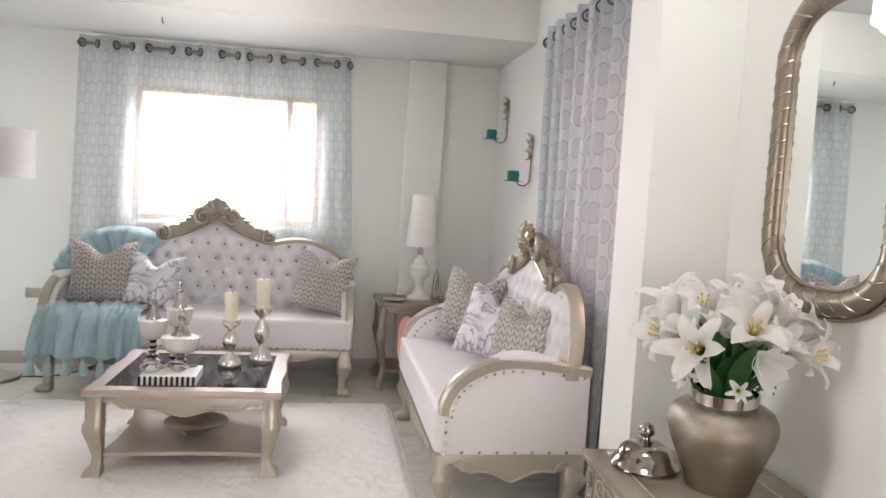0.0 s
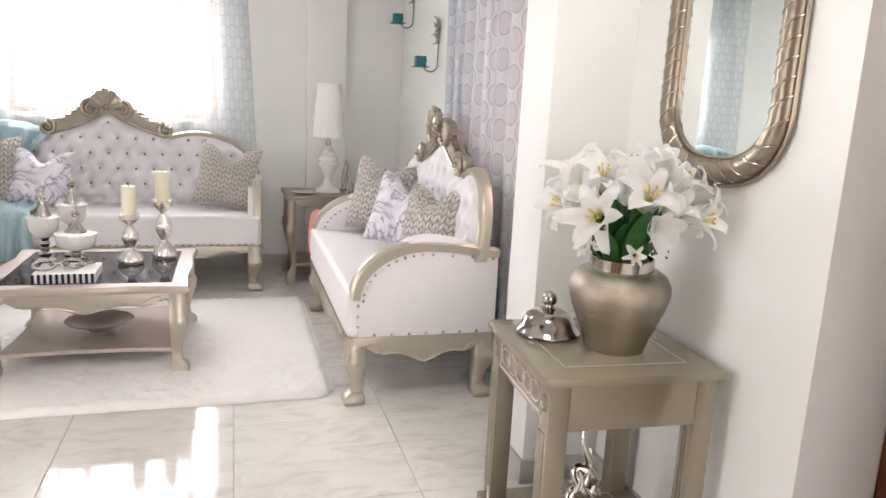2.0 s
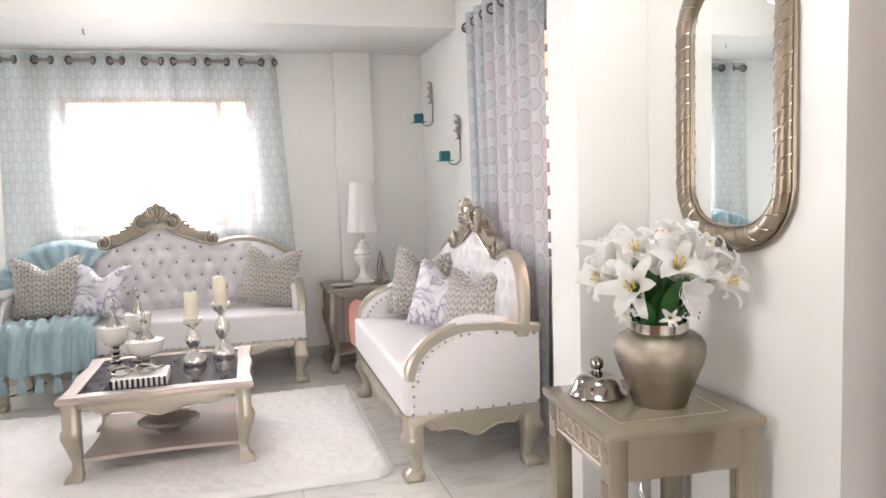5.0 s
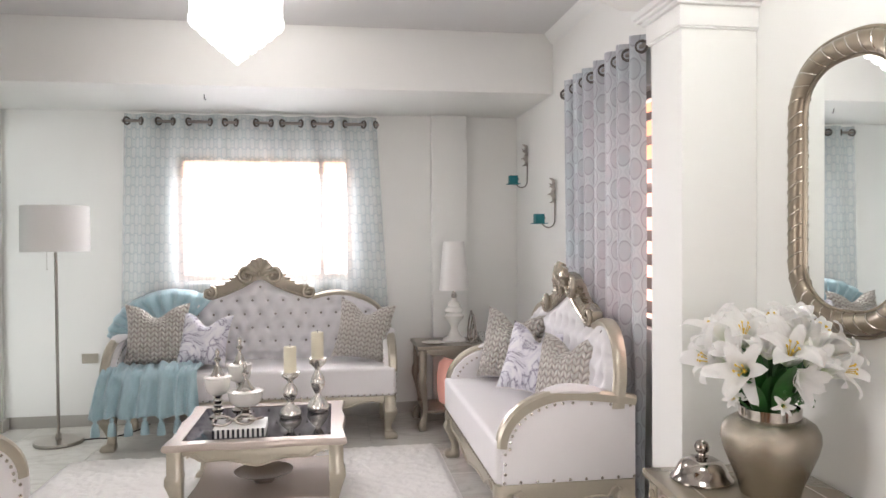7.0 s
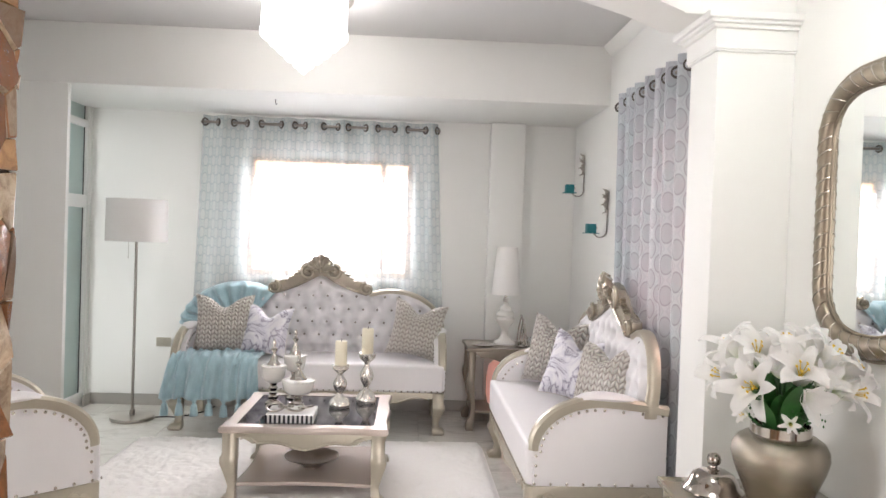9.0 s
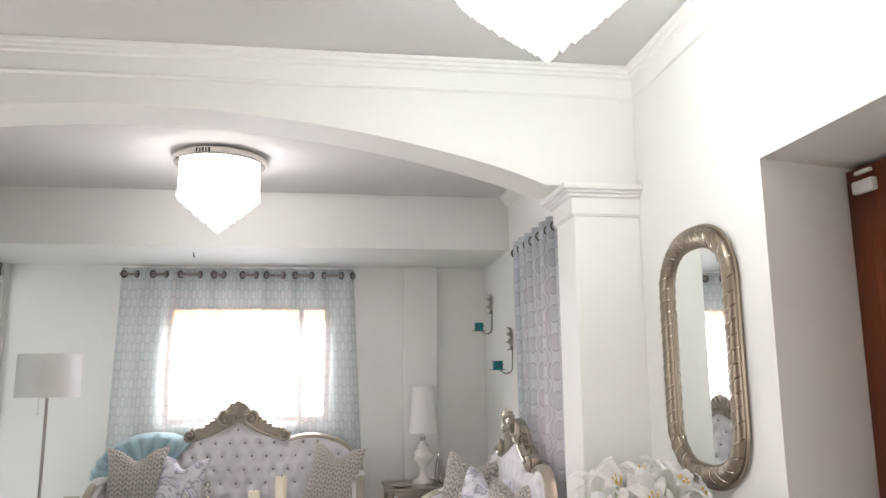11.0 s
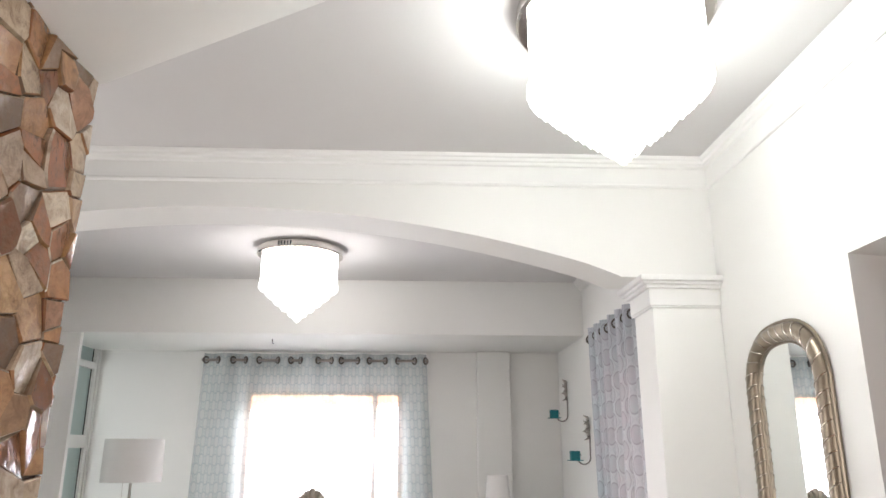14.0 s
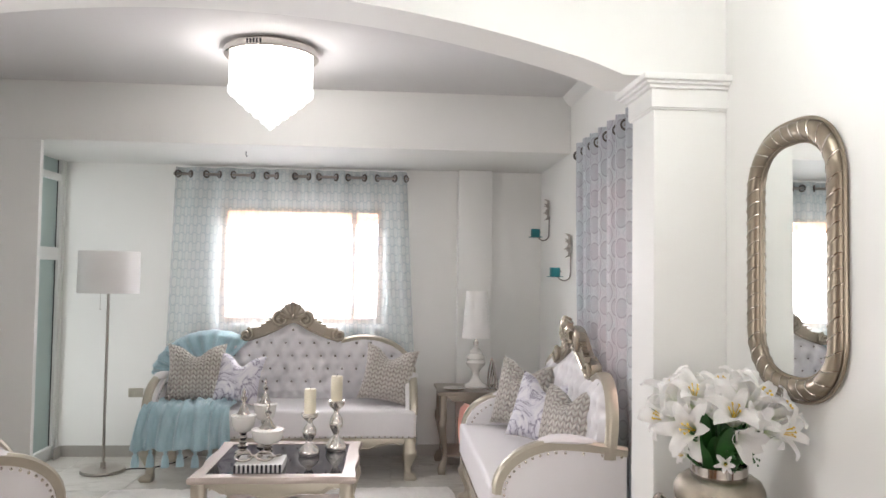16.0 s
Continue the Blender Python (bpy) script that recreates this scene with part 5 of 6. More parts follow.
# ---- console by the mirror ----
def console():
    t = thing("console_table", pose(1.691, 2.138, 0, 0, 0, -2.7), "champagne lacquered console with carved frieze and lower shelf", "console table")
    w, d, top = 0.245, 0.24, 0.65
    part("tabletop", box(-w, -d, top - 0.024, w, d, top, 0.006), console_paint, t)
    inlay = bmesh.new()
    a, b = w - 0.075, d - 0.075
    for x0, y0, x1, y1 in ((-a, -b, a, -b + 0.004), (-a, b - 0.004, a, b), (-a, -b + 0.004, -a + 0.004, b - 0.004), (a - 0.004, -b + 0.004, a, b - 0.004)):
        box(x0, y0, top - 0.003, x1, y1, top + 0.0012, 0, inlay)
    part("inlay_line", inlay, table_lacquer, t, "pale inlaid line")
    lw = 0.028
    for sx in (-1, 1):
        for sy in (-1, 1):
            cx, cy = sx * (w - 0.045), sy * (d - 0.045)
            post = box(cx - lw, cy - lw, 0.088, cx + lw, cy + lw, top - 0.024, 0.003)
            p = part("leg", post, console_paint, t)
            flutes = bmesh.new()
            for k in (-1, 0, 1):
                tube([(cx - lw - 0.001, cy + k * 0.014, 0.14), (cx - lw - 0.001, cy + k * 0.014, 0.50)], 0.0042, 6, flutes)
            part("fluting", flutes, console_paint, p)
            ros = lathe([(0.022, 0), (0.022, 0.003), (0.016, 0.006), (0.012, 0.003), (0.007, 0.006), (0.0, 0.007)], 20)
            r = part("rosette", ros, console_paint, p)
            r.matrix_basis = Matrix.Translation((cx - lw, cy, 0.575)) @ pose(0, 0, 0, 0, -90, 0)
            part("foot", lathe([(0.022, 0), (0.03, 0.012), (0.03, 0.03), (0.02, 0.05)], 20, None, (cx, cy, 0)), console_paint, t)
    for sy in (-1, 1):
        part("apron", box(-w + 0.073, sy * (d - 0.03) - 0.012, top - 0.145, w - 0.073, sy * (d - 0.03) + 0.012, top - 0.024, 0.002), console_paint, t)
    for sx in (-1, 1):
        ap = part("apron", box(sx * (w - 0.035) - 0.01, -d + 0.073, top - 0.135, sx * (w - 0.035) + 0.01, d - 0.073, top - 0.024, 0.002), console_paint, t)
        if sx < 0:
            x = -w + 0.024
            carve = bmesh.new()
            for k in range(5):
                y = -0.116 + 0.058 * k
                tube([(x, y + 0.036 * math.cos(q), 0.573 + 0.026 * math.sin(q)) for q in (math.tau * j / 24 for j in range(24))], 0.0034, 6, carve, True)
            for z in (0.533, 0.612):
                tube([(x, -d + 0.08, z), (x, d - 0.08, z)], 0.004, 6, carve)
            for y in (-d + 0.08, d - 0.08):
                tube([(x, y, 0.533), (x, y, 0.612)], 0.004, 6, carve)
            part("frieze_carving", carve, table_lacquer, ap, "carved chain of pale rings")
    part("shelf", box(-w, -d, 0.05, w, d, 0.088, 0.006), console_paint, t)
    line = bmesh.new()
    for x0, y0, x1, y1 in ((-a, -b, a, -b + 0.003), (-a, b - 0.003, a, b), (-a, -b + 0.003, -a + 0.003, b - 0.003), (a - 0.003, -b + 0.003, a, b - 0.003)):
        box(x0, y0, 0.085, x1, y1, 0.0892, 0, line)
    part("inlay_line", line, table_lacquer, t, "pale inlaid line")


console()


def vase():
    v = thing("ginger_jar_vase", pose(1.722, 2.11, 0.65), "round hammered silver vase with a chrome neck, on the console", "vase")
    prof = [(0.084, 0), (0.086, 0.006), (0.094, 0.035), (0.114, 0.080), (0.133, 0.125), (0.142, 0.158), (0.140, 0.182), (0.128, 0.204), (0.106, 0.218), (0.084, 0.223)]
    part("body", lathe([(r * 0.95, z) for r, z in prof], 56), hammered, v)
    part("neck", lathe_open([(0.084, 0.222), (0.0845, 0.250), (0.080, 0.252), (0.078, 0.222)], 48), chrome, v, "polished chrome neck band")
    c = thing("jar_lid", pose(1.587, 2.248, 0.65), "polished silver domed jar lid resting on the console", "lid")
    part("dome", lathe([(0.086, 0), (0.092, 0.004), (0.092, 0.009), (0.086, 0.016), (0.078, 0.023), (0.073, 0.038), (0.062, 0.055), (0.042, 0.066), (0.018, 0.070)], 44), dim_chrome, c)
    part("knob", lathe([(0.018, 0.069), (0.020, 0.074), (0.013, 0.078), (0.012, 0.082), (0.019, 0.089), (0.022, 0.101), (0.018, 0.114), (0.008, 0.121), (0.0, 0.122)], 24, None, (0, 0, 0), lambda a, z: 1 + (0.05 * math.sin(9 * a + 180 * z) if z > 0.085 else 0)), dim_chrome, c)


vase()


def sculpture():
    s = thing("abstract_sculpture", pose(1.665, 2.10, 0.0885, 0, 0, 25), "polished silver abstract sculpture on black base on console shelf", "sculpture")
    part("base", box(-0.055, -0.04, 0, 0.055, 0.04, 0.032, 0.003), black_lacquer, s)
    for cx, cz, rx, rz, lean in ((-0.012, 0.088, 0.030, 0.056, 0.3), (0.014, 0.085, 0.028, 0.052, -0.5), (0.004, 0.165, 0.024, 0.045, 0.6)):
        loop_pts = [(cx + rx * math.sin(a) + lean * 0.02 * math.cos(a), 0.016 * math.sin(2 * a + lean), cz - rz * math.cos(a)) for a in (math.tau * k / 32 for k in range(32))]
        part("loop", tube(loop_pts, lambda f: 0.013 + 0.004 * math.sin(math.pi * f), 10, None, True), chrome, s)
    for k, (x, h, bend) in enumerate(((-0.042, 0.215, -0.35), (0.004, 0.265, -0.7), (0.020, 0.325, 1.0))):
        pts = [(x * f + 0.026 * bend * math.sin(5.2 * f), 0.012 * math.cos(4 * f + k), 0.10 + (h - 0.10) * f) for f in (j / 18 for j in range(19))]
        part("flame", tube(pts, lambda f: 0.002 + 0.016 * math.sin(math.pi * min(1, f * 0.9 + 0.1)) ** 0.7 * (1 - 0.45 * f), 10), chrome, s)


sculpture()


# ---- lilies ----
def petal_mesh(length, wide, curl, name, mat):
    """A pointed petal along +z that bends outwards along +x."""

    steps, out, up = [(0.0, 0.0)], 0.0, 0.0
    for k in range(48):
        f = (k + 0.5) / 48
        lean = radians(9 + 22 * smooth(0.1, 0.55, f) + 95 * curl * smooth(0.45, 1.05, f))
        out, up = out + length / 48 * math.sin(lean), up + length / 48 * math.cos(lean)
        steps.append((out, up))

    def fn(u, v):
        w = wide * (0.16 + 0.84 * math.sin(math.pi * min(1.0, 0.04 + 0.96 * v ** 0.85)) ** 0.75) * (1 - 0.4 * smooth(0.85, 1.0, v))
        s = 2 * u - 1
        o, h = steps[round(48 * v)]
        cup = 0.30 * w * s * s * (1 - 0.9 * smooth(0.35, 0.9, v)) - 0.05 * w * (1 - abs(s))
        ruffle = 0.035 * length * s * s * math.sin(13 * v + 3 * s) * smooth(0.3, 0.8, v)
        return 0.004 + o - cup + ruffle, s * w * 0.5, h + ruffle

    bm = sheet(fn, 8, 16, None, None, lambda u, v: (u, v))
    me_ob = part(name, bm, mat, angle=180)
    me = me_ob.data
    bpy.data.objects.remove(me_ob)
    return me


def lilies():
    rng = random.Random(11)
    b = thing("lily_bouquet", pose(1.722, 2.11, 0.888), "white artificial lilies with green leaves standing in the vase", "bouquet")
    petal, slim = petal_mesh(0.162, 0.066, 0.80, "petal", petal_white), petal_mesh(0.158, 0.050, 0.95, "petal", petal_white)
    closed = petal_mesh(0.12, 0.062, 0.10, "petal", petal_white)
    right, near = Vector((0.84, -0.54, 0)), Vector((-0.54, -0.84, 0))
    blooms = [(-0.066, 0.05, 1.140, 0.88, 0.9, (0.05, 0.70, 0.85)), (-0.165, 0.00, 1.140, 0.85, 0.9, (-0.55, 0.2, 1.0)), (-0.190, 0.05, 1.040, 0.82, 0.9, (-0.85, 0.45, 0.35)),
              (-0.080, 0.14, 1.025, 0.92, 0.9, (-0.25, 0.90, 0.20)), (0.058, 0.10, 1.095, 1.0, 0.9, (0.15, 0.80, 0.65)), (0.140, 0.00, 1.140, 1.0, 0.9, (0.60, 0.25, 0.85)),
              (0.215, 0.04, 1.030, 0.85, 0.9, (0.95, 0.30, 0.20)), (0.105, 0.14, 0.998, 0.80, 0.2, (0.65, 0.70, -0.15)), (-0.070, -0.09, 1.155, 0.85, 0.9, (-0.2, -0.4, 0.9)),
              (0.075, -0.09, 1.155, 0.88, 0.9, (0.3, -0.5, 0.85)), (-0.150, -0.09, 1.08, 0.85, 0.9, (-0.7, -0.6, 0.4)), (-0.120, 0.08, 1.085, 0.75, 0.3, (-0.6, 0.5, 0.6)),
              (0.150, 0.08, 1.075, 0.78, 0.3, (0.7, 0.4, 0.5)), (0.005, 0.00, 1.170, 0.80, 0.9, (0.0, 0.25, 1.0)), (-0.010, 0.09, 1.110, 0.72, 0.3, (-0.1, 0.6, 0.9)), (0.200, -0.03, 1.100, 0.80, 0.9, (0.9, 0.0, 0.7)),
              (0.035, 0.13, 0.930, 0.26, 0.9, (0.1, 0.9, 0.1)), (-0.10, 0.10, 0.935, 0.30, 0.9, (-0.5, 0.8, 0.1))]
    for r, f, z, size, op, aim in blooms:
        head = right * r + near * f + Vector((0, 0, z - 0.888))
        root = Vector((head.x * 0.12, head.y * 0.12, -0.01))
        way = (right * aim[0] + near * aim[1] + Vector((0, 0, aim[2]))).normalized()
        start = head - way * 0.105 * size
        part("stem", tube([root, root * 0.4 + start * 0.6 - Vector((0, 0, 0.01)), start], 0.0035, 6), leaf_green, b)
        turn = way.to_track_quat("Z", "X").to_matrix().to_4x4()
        hold = Matrix.Translation(start) @ turn @ pose(0, 0, 0, 0, 0, rng.uniform(0, 60))
        bloom = new("bloom")
        bloom.parent = b
        bloom.matrix_basis = hold
        meshes = (petal, slim) if op > 0.4 else (closed, closed)
        for k in range(6):
            ob = new("petal", meshes[k % 2])
            ob.parent = bloom
            ob.matrix_basis = pose(0, 0, 0, 0, 0, 60 * k + rng.uniform(-6, 6)) @ pose(0.004, 0, 0, 0, rng.uniform(-14, 16), rng.uniform(-14, 14)) @ Matrix.Scale(size * rng.uniform(0.85, 1.12), 4)
        if op > 0.4:
            st = bmesh.new()
            for k in range(5):
                a = math.tau * k / 5
                tip = (0.016 * math.cos(a), 0.016 * math.sin(a), 0.100)
                tube([(0, 0, 0.02), (0.007 * math.cos(a), 0.007 * math.sin(a), 0.065), tip], 0.0013, 5, st)
                ball(tip, 0.0036, st, 1, (1.6, 0.9, 1))
            part("stamen", st, anther, bloom, "yellow stamens").scale = (size, size, size)

    def leaf_fn(length, wide, droop):
        def fn(u, v):
            s = 2 * u - 1
            w = wide * math.sin(math.pi * (0.05 + 0.95 * v)) ** 0.7
            return length * (0.25 * v + droop * v * v), s * w * 0.5, length * (v - 0.4 * droop * v * v) - 0.10 * w * (1 - abs(s))

        return fn

    for k in range(34):
        a = math.tau * k / 34 + rng.uniform(-0.2, 0.2)
        length = rng.uniform(0.12, 0.23)
        ob = part("leaf", sheet(leaf_fn(length, rng.uniform(0.036, 0.056), rng.uniform(0.05, 0.45)), 4, 9), leaf_green, b, angle=180)
        ob.matrix_basis = Matrix.Translation((0.045 * math.cos(a), 0.045 * math.sin(a), -0.005)) @ pose(0, 0, 0, 0, rng.uniform(-18, 14), math.degrees(a))
    for k in range(16):
        a = rng.uniform(0, math.tau)
        tip = Vector((0.10 * math.cos(a), 0.10 * math.sin(a), rng.uniform(0.02, 0.07)))
        if tip.x > 0.17:
            continue
        sprig = tube([(0.04 * math.cos(a), 0.04 * math.sin(a), 0.0), tip * 0.6 + Vector((0, 0, 0.02)), tip], 0.0014, 5)
        for j in range(4):
            ball(tip + Vector((rng.uniform(-0.02, 0.02), rng.uniform(-0.02, 0.02), rng.uniform(-0.015, 0.02))), rng.uniform(0.002, 0.004), sprig, 1, (1, 1, 1.6))
        part("filler_sprig", sprig, leaf_green, b)


lilies()


# ---- mirror ----
def mirror():
    m = thing("wall_mirror", pose(RIGHT, 2.085, 1.535), "tall mirror with rounded ends in a champagne rope-carved frame", "mirror")
    hw, hh, cap = 0.226, 0.398, 0.175

    def outline(w, h, c, n=160):
        pts = []
        for k in range(n):
            a = math.tau * k / n
            y, z = math.cos(a), math.sin(a)
            if abs(z) < 1e-9:
                z = 1e-9
            pts.append((w * math.copysign(abs(y) ** 0.80, y), math.copysign(h - c, z) + c * math.copysign(abs(z) ** 0.92, z)))
        dense = []
        for k, p in enumerate(pts):
            q = pts[(k + 1) % n]
            steps = max(1, int(math.dist(p, q) / 0.002))
            dense += [(p[0] + (q[0] - p[0]) * j / steps, p[1] + (q[1] - p[1]) * j / steps) for j in range(steps)]
        return dense

    path = outline(hw, hh, cap)
    rings, run = [], 0.0
    n = len(path)
    for k, (y, z) in enumerate(path):
        a, b = path[k - 1], path[(k + 1) % n]
        way = Vector((b[0] - a[0], b[1] - a[1])).normalized()
        nrm = Vector((way.y, -way.x))
        run += math.dist(path[k - 1], path[k])
        ring = []
        for j in range(14):
            t = math.pi * j / 13
            groove = ((run / 0.042 + 0.55 * math.cos(t)) % 1.0)
            dent = 1 + 0.05 * math.exp(-((groove - 0.5) / 0.06) ** 2)
            o, up = 0.031 * math.cos(t) * (0.90 + 0.10 * dent), 0.012 + 0.026 * math.sin(t) * dent
            ring.append((-up, y + nrm.x * o, z + nrm.y * o))
        ring += [(0.0, y - nrm.x * 0.032, z - nrm.y * 0.032), (0.0, y + nrm.x * 0.032, z + nrm.y * 0.032)]
        rings.append(ring)
    part("frame", loft(rings, loop=True, caps=False), mirror_gold, m, "rope-carved champagne frame", angle=60)
    step = 22
    for k in range(0, n, step):
        cord = []
        for j in range(7):
            t = math.pi * (0.06 + 0.88 * j / 6)
            i = int(k - 11 * math.cos(t)) % n
            a, b = path[i - 1], path[(i + 1) % n]
            way = Vector((b[0] - a[0], b[1] - a[1])).normalized()
            o, up = 0.031 * math.cos(t), 0.013 + 0.026 * math.sin(t)
            cord.append((-up, path[i][0] + way.y * o, path[i][1] - way.x * o))
        part("ridge", tube(cord, 0.0021, 5), nail_metal, m)
    for off, r in ((0.036, 0.006), (-0.034, 0.0045)):
        edge = outline(hw + off, hh + off, cap + off * 0.8)
        part("rim", tube([(-0.012, y, z) for y, z in edge[::2]], r, 8, None, True), mirror_gold, m)
    part("mirror_glass", slab(outline(hw - 0.02, hh - 0.02, cap - 0.02)[::3], 0.005, "x", -0.010), mirror_glass, m, "clear silvered mirror glass")


mirror()


# ---- wall sconces ----
def sconce():
    s = thing("candle_sconce", pose(RIGHT, 5.55, 1.83), "pewter flower wall sconce holding a square teal candle", "sconce", "wall sconces")
    arm = bmesh.new()
    pts = [(-0.008, 0, 0.13), (-0.010, 0, 0.0)] + [(-0.055 + 0.045 * math.cos(a), 0, -0.015 + 0.045 * math.sin(-a)) for a in (math.pi * k / 12 for k in range(13))] + [(-0.095, 0, 0.0), (-0.082, 0, 0.010), (-0.075, 0, 0.0)]
    tube(pts, 0.0048, 8, arm)
    part("arm", arm, pewter, s)
    flower = bmesh.new()
    for cz, r, n in ((0.190, 0.046, 9), (0.132, 0.030, 7), (0.240, 0.030, 7)):
        for k in range(n):
            a = math.tau * k / n
            tube([(-0.010, 0, cz), (-0.018, r * 0.6 * math.cos(a), cz + r * 0.6 * math.sin(a)), (-0.014 - 0.034 * (k % 3) / 2, r * math.cos(a), cz + r * math.sin(a))], lambda f: 0.0025 + 0.0055 * math.sin(math.pi * min(1, f + 0.1)), 6, flower)
        ball((-0.016, 0, cz), 0.008, flower, 1)
    part("flower_plaque", flower, brushed, s)
    part("drip_plate", box(-0.165, -0.046, -0.036, -0.070, 0.046, -0.031, 0.001), teal_wax, s)
    part("stem", tube([(-0.10, 0, -0.012), (-0.118, 0, -0.033)], 0.006, 8), pewter, s)
    part("candle", box(-0.150, -0.030, -0.031, -0.088, 0.030, 0.030, 0.003), teal_wax, s, "square teal candle")
    return s


one = sconce()
copy_thing(one, pose(RIGHT, 4.86, 1.515))


# ---- chandeliers ----
def chandelier(m, core_mat, bead_mat):
    c = thing("crystal_chandelier", m, "round tiered crystal ceiling chandelier, brightly lit", "chandelier", "crystal chandeliers")
    part("ceiling_plate", lathe([(0.255, 0.0), (0.255, -0.014), (0.285, -0.018), (0.285, -0.052), (0.278, -0.058), (0.0, -0.058)], 56), chrome, c, "chrome ceiling plate")
    for k in range(5):
        a = math.radians(250 + 4 * k)
        v = part("vent_slot", box(-0.005, -0.002, -0.012, 0.005, 0.002, 0.012), black_lacquer, c)
        v.matrix_basis = Matrix.Translation((0.2855 * math.cos(a), 0.2855 * math.sin(a), -0.036)) @ pose(0, 0, 0, 0, 0, math.degrees(a) + 90)
    tiers = ((0.252, -0.205, 0.012), (0.262, -0.248, 0.018), (0.212, -0.292, 0.017), (0.162, -0.334, 0.017), (0.112, -0.374, 0.016), (0.064, -0.410, 0.015), (0.030, -0.438, 0.012))
    core, last = [(0.244, -0.050)], -0.050
    for r, z, drop_r in tiers:
        core += [(r - 2.0 * drop_r, last - 0.001), (r - 2.0 * drop_r, z + 0.012)]
        last = z + 0.012
    part("lit_core", lathe(core + [(0.0, last)], 40), core_mat, c)
    strand, fringe = bmesh.new(), bmesh.new()
    for k, (r, z, drop_r) in enumerate(tiers):
        count = max(6, int(math.tau * r / (2.35 * drop_r)))
        for j in range(count):
            a = math.tau * (j + 0.5 * (k % 2)) / count
            for row in range(7 if k == 0 else 1):
                ball(((r - drop_r) * math.cos(a), (r - drop_r) * math.sin(a), z + row * 0.023), drop_r, fringe if k else strand, 1, (1, 1, 1.75))
    tagged(part("crystal_strand", strand, core_mat, c), kind="stuff")
    tagged(part("crystal_fringe", fringe, bead_mat, c), kind="stuff")
    part("finial", ball((0, 0, -0.452), 0.014, None, 2, (1, 1, 1.3)), bead_mat, c)
    return c


chandelier(pose(0.0, 4.06, CEIL) @ Matrix.Diagonal((0.93, 0.93, 1.0, 1.0)), chandelier_glow, crystal_glow)
chandelier(pose(1.26, 1.465, CEIL) @ Matrix.Diagonal((0.96, 0.96, 1.03, 1.0)), hall_glow, hall_crystal_glow)


# ---- small fittings ----
def fittings():
    s = thing("wall_socket", pose(-1.325, BACK, 0.507), "ivory plastic double socket plate on the wall", "socket")
    part("plate", box(-0.058, -0.008, -0.036, 0.058, 0.0, 0.036, 0.003), ivory_plastic, s)
    for x in (-0.027, 0.027):
        part("outlet", box(x - 0.018, -0.0105, -0.022, x + 0.018, -0.0075, 0.022, 0.002), ivory_plastic, s)
    h = thing("ceiling_hook", pose(-0.36, 5.19, SOFFIT), "small dark hook in the alcove ceiling", "hook")
    part("hook", tube([(0, 0, 0.0), (0, 0, -0.028), (0.006, 0, -0.036), (0.012, 0, -0.030)], 0.003, 6), cable_black, h)


fittings()


# ---- many small pieces of the setting: floor tiles and flagstones ----
def tile_mesh(w, d):
    bm = box(0, 0, -0.006, w, d, 0.0, 0.0015, segments=1)
    me = bpy.data.meshes.new("tile")
    bm.to_mesh(me)
    bm.free()
    me.materials.append(marble_tile)
    return me


TILE, JOINT = 0.602, 0.003
full_tile = tile_mesh(TILE - JOINT, TILE - JOINT)
for i in range(-4, 4):
    for j in range(-9, 5):
        x, y = 0.122 + i * TILE, 3.165 + j * TILE
        ob = new("tile", full_tile)
        ob.location = (x + JOINT / 2, y + JOINT / 2, 0)
        ob.parent = floor


def clip(poly, px, py, nx, ny):
    """The part of a polygon on the near side of a line through (px, py) with the normal (nx, ny)."""
    out = []
    for k, a in enumerate(poly):
        b = poly[(k + 1) % len(poly)]
        da, db = (a[0] - px) * nx + (a[1] - py) * ny, (b[0] - px) * nx + (b[1] - py) * ny
        if da <= 0:
            out.append(a)
        if (da < 0) != (db < 0) and da != db:
            t = da / (da - db)
            out.append((a[0] + t * (b[0] - a[0]), a[1] + t * (b[1] - a[1])))
    return out


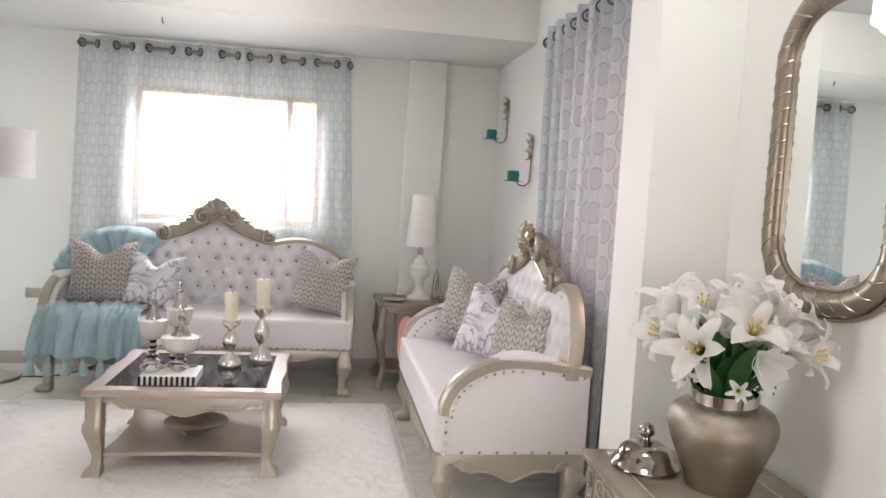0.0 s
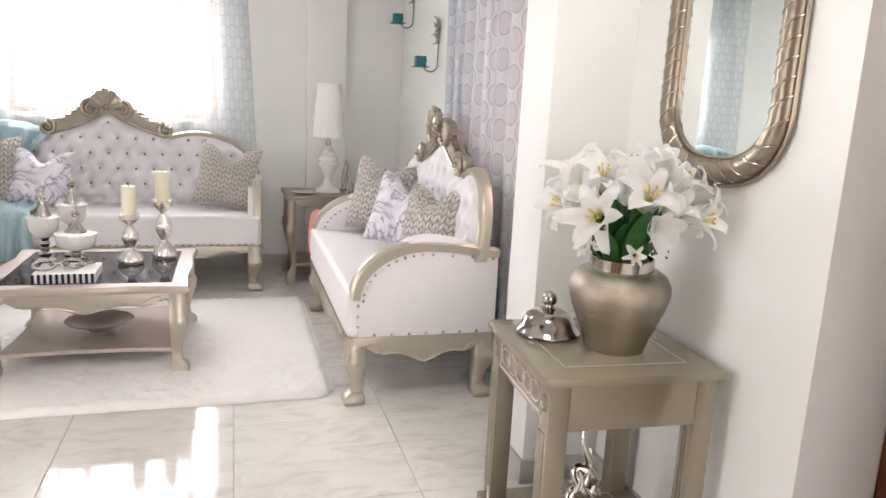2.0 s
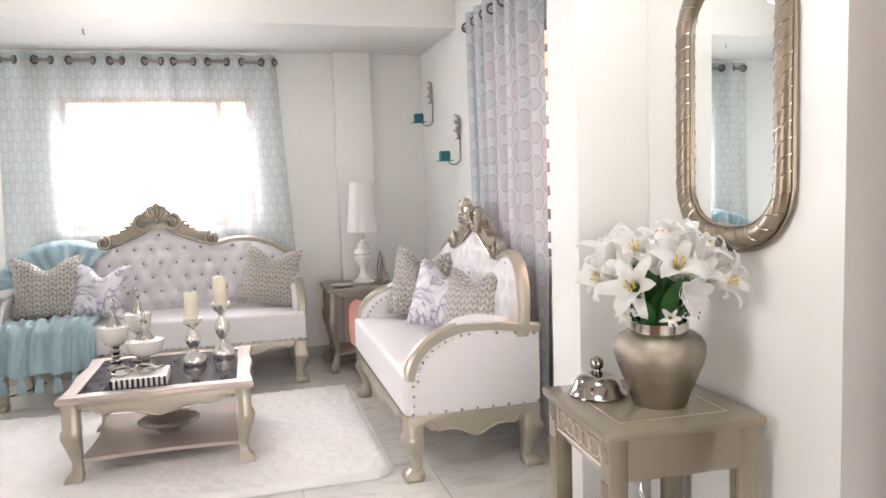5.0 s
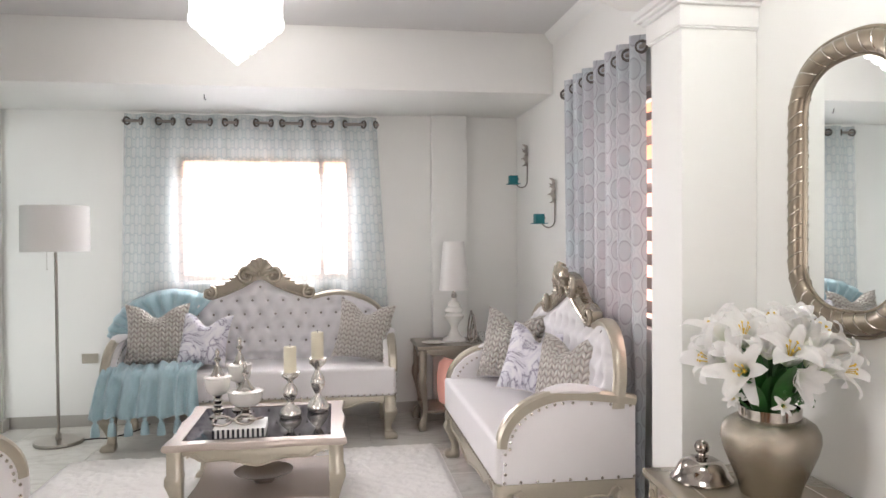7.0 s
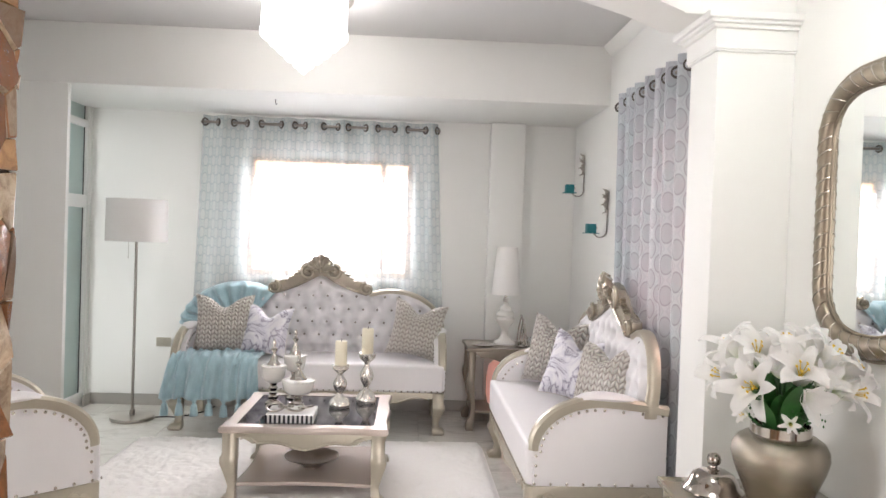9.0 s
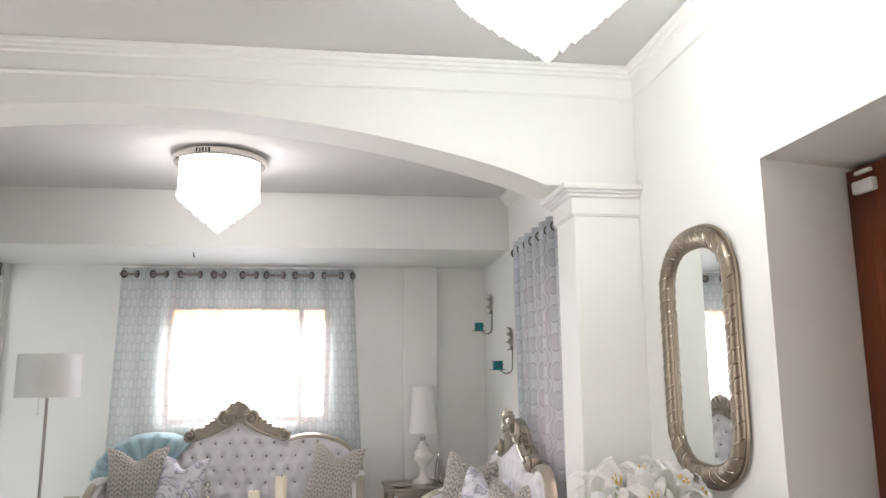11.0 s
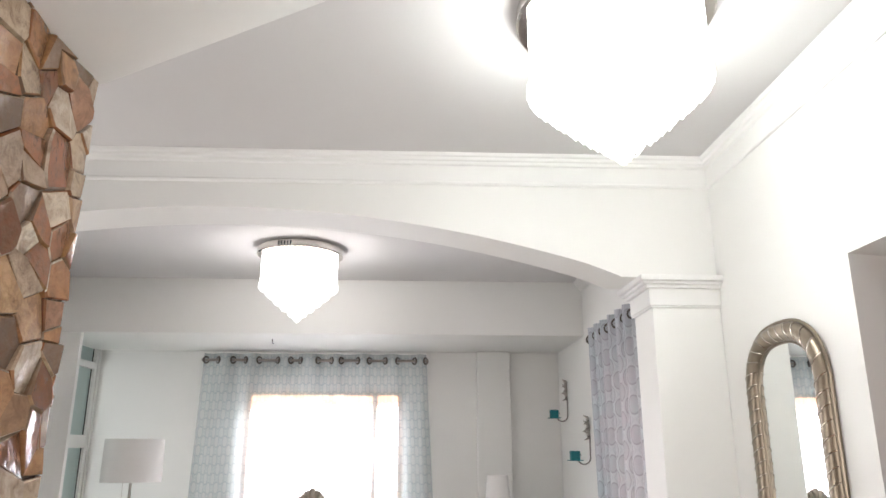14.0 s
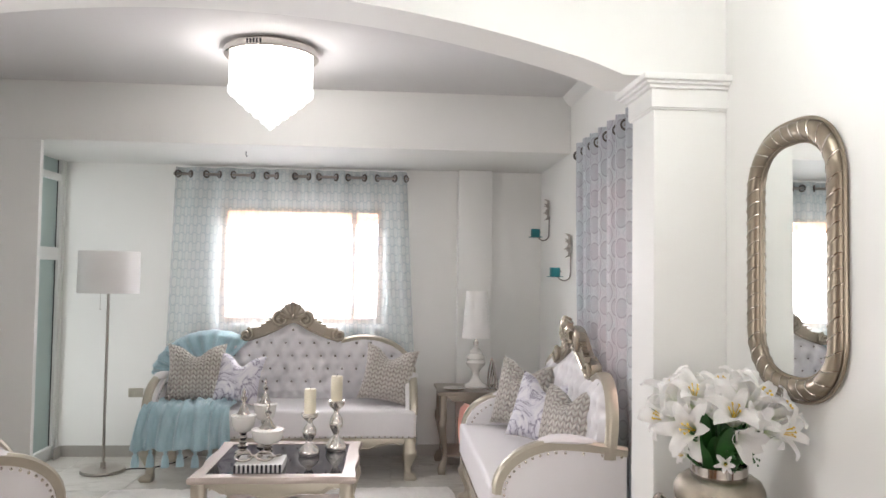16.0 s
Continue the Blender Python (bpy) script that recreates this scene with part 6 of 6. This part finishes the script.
def flagstones():
    """Uneven stones as shrunken cells round scattered seeds, each tilted and bulged a little."""
    rng = random.Random(7)
    step_y, step_z = 0.076, 0.072
    seeds = {}
    for i in range(-1, 50):
        for j in range(-1, 41):
            seeds[i, j] = (STONE_END - (i + 0.5 + rng.uniform(-0.5, 0.5)) * step_y + (0.5 * step_y if j % 2 else 0), (j + 0.5 + rng.uniform(-0.5, 0.5)) * step_z)
    for key in list(seeds):
        if rng.random() < 0.24:
            del seeds[key]
    rest = bmesh.new()
    for (i, j), (cy, cz) in seeds.items():
        poly = [(max(FRONT, cy - 0.3), max(0.0, cz - 0.3)), (min(STONE_END, cy + 0.3), max(0.0, cz - 0.3)), (min(STONE_END, cy + 0.3), min(STONE_TOP, cz + 0.3)), (max(FRONT, cy - 0.3), min(STONE_TOP, cz + 0.3))]
        if poly[1][0] - poly[0][0] < 0.02 or poly[2][1] - poly[1][1] < 0.02:
            continue
        for di in (-2, -1, 0, 1, 2):
            for dj in (-2, -1, 0, 1, 2):
                other = seeds.get((i + di, j + dj))
                if other and (di or dj) and len(poly) > 2:
                    oy, oz = other
                    mid = ((cy + oy) / 2, (cz + oz) / 2)
                    poly = clip(poly, *mid, oy - cy, oz - cz)
        clean = [p for k, p in enumerate(poly) if math.dist(p, poly[k - 1]) > 0.008]
        if len(clean) < 3:
            continue
        my, mz = sum(p[0] for p in clean) / len(clean), sum(p[1] for p in clean) / len(clean)
        ty, tz, high = rng.uniform(-0.12, 0.12), rng.uniform(-0.12, 0.12), rng.uniform(0.008, 0.016)
        own = bmesh.new()
        rings = []
        for grow, up in ((0.995, 0.0), (0.975, 0.75), (0.90, 1.0)):
            rings.append([own.verts.new((STONE_X + max(0.0, up * (high + ty * (p[0] - my) + tz * (p[1] - mz)) + (rng.uniform(-0.0015, 0.0015) if up else 0)), my + grow * (p[0] - my), mz + grow * (p[1] - mz))) for p in clean])
        top = own.verts.new((STONE_X + high + rng.uniform(-0.001, 0.002), my + rng.uniform(-0.012, 0.012), mz + rng.uniform(-0.012, 0.012)))
        n = len(clean)
        for a, b in zip(rings, rings[1:]):
            for k in range(n):
                own.faces.new((a[k], a[(k + 1) % n], b[(k + 1) % n], b[k]))
        for k in range(n):
            own.faces.new((rings[-1][k], rings[-1][(k + 1) % n], top))
        if my > 0.62:
            part("stone", own, stone_mat, stone_wall, angle=30)
        else:
            merged(rest, own)
    tagged(part("stone_rest", rest, stone_mat, stone_wall, angle=30), kind="stuff")


flagstones()
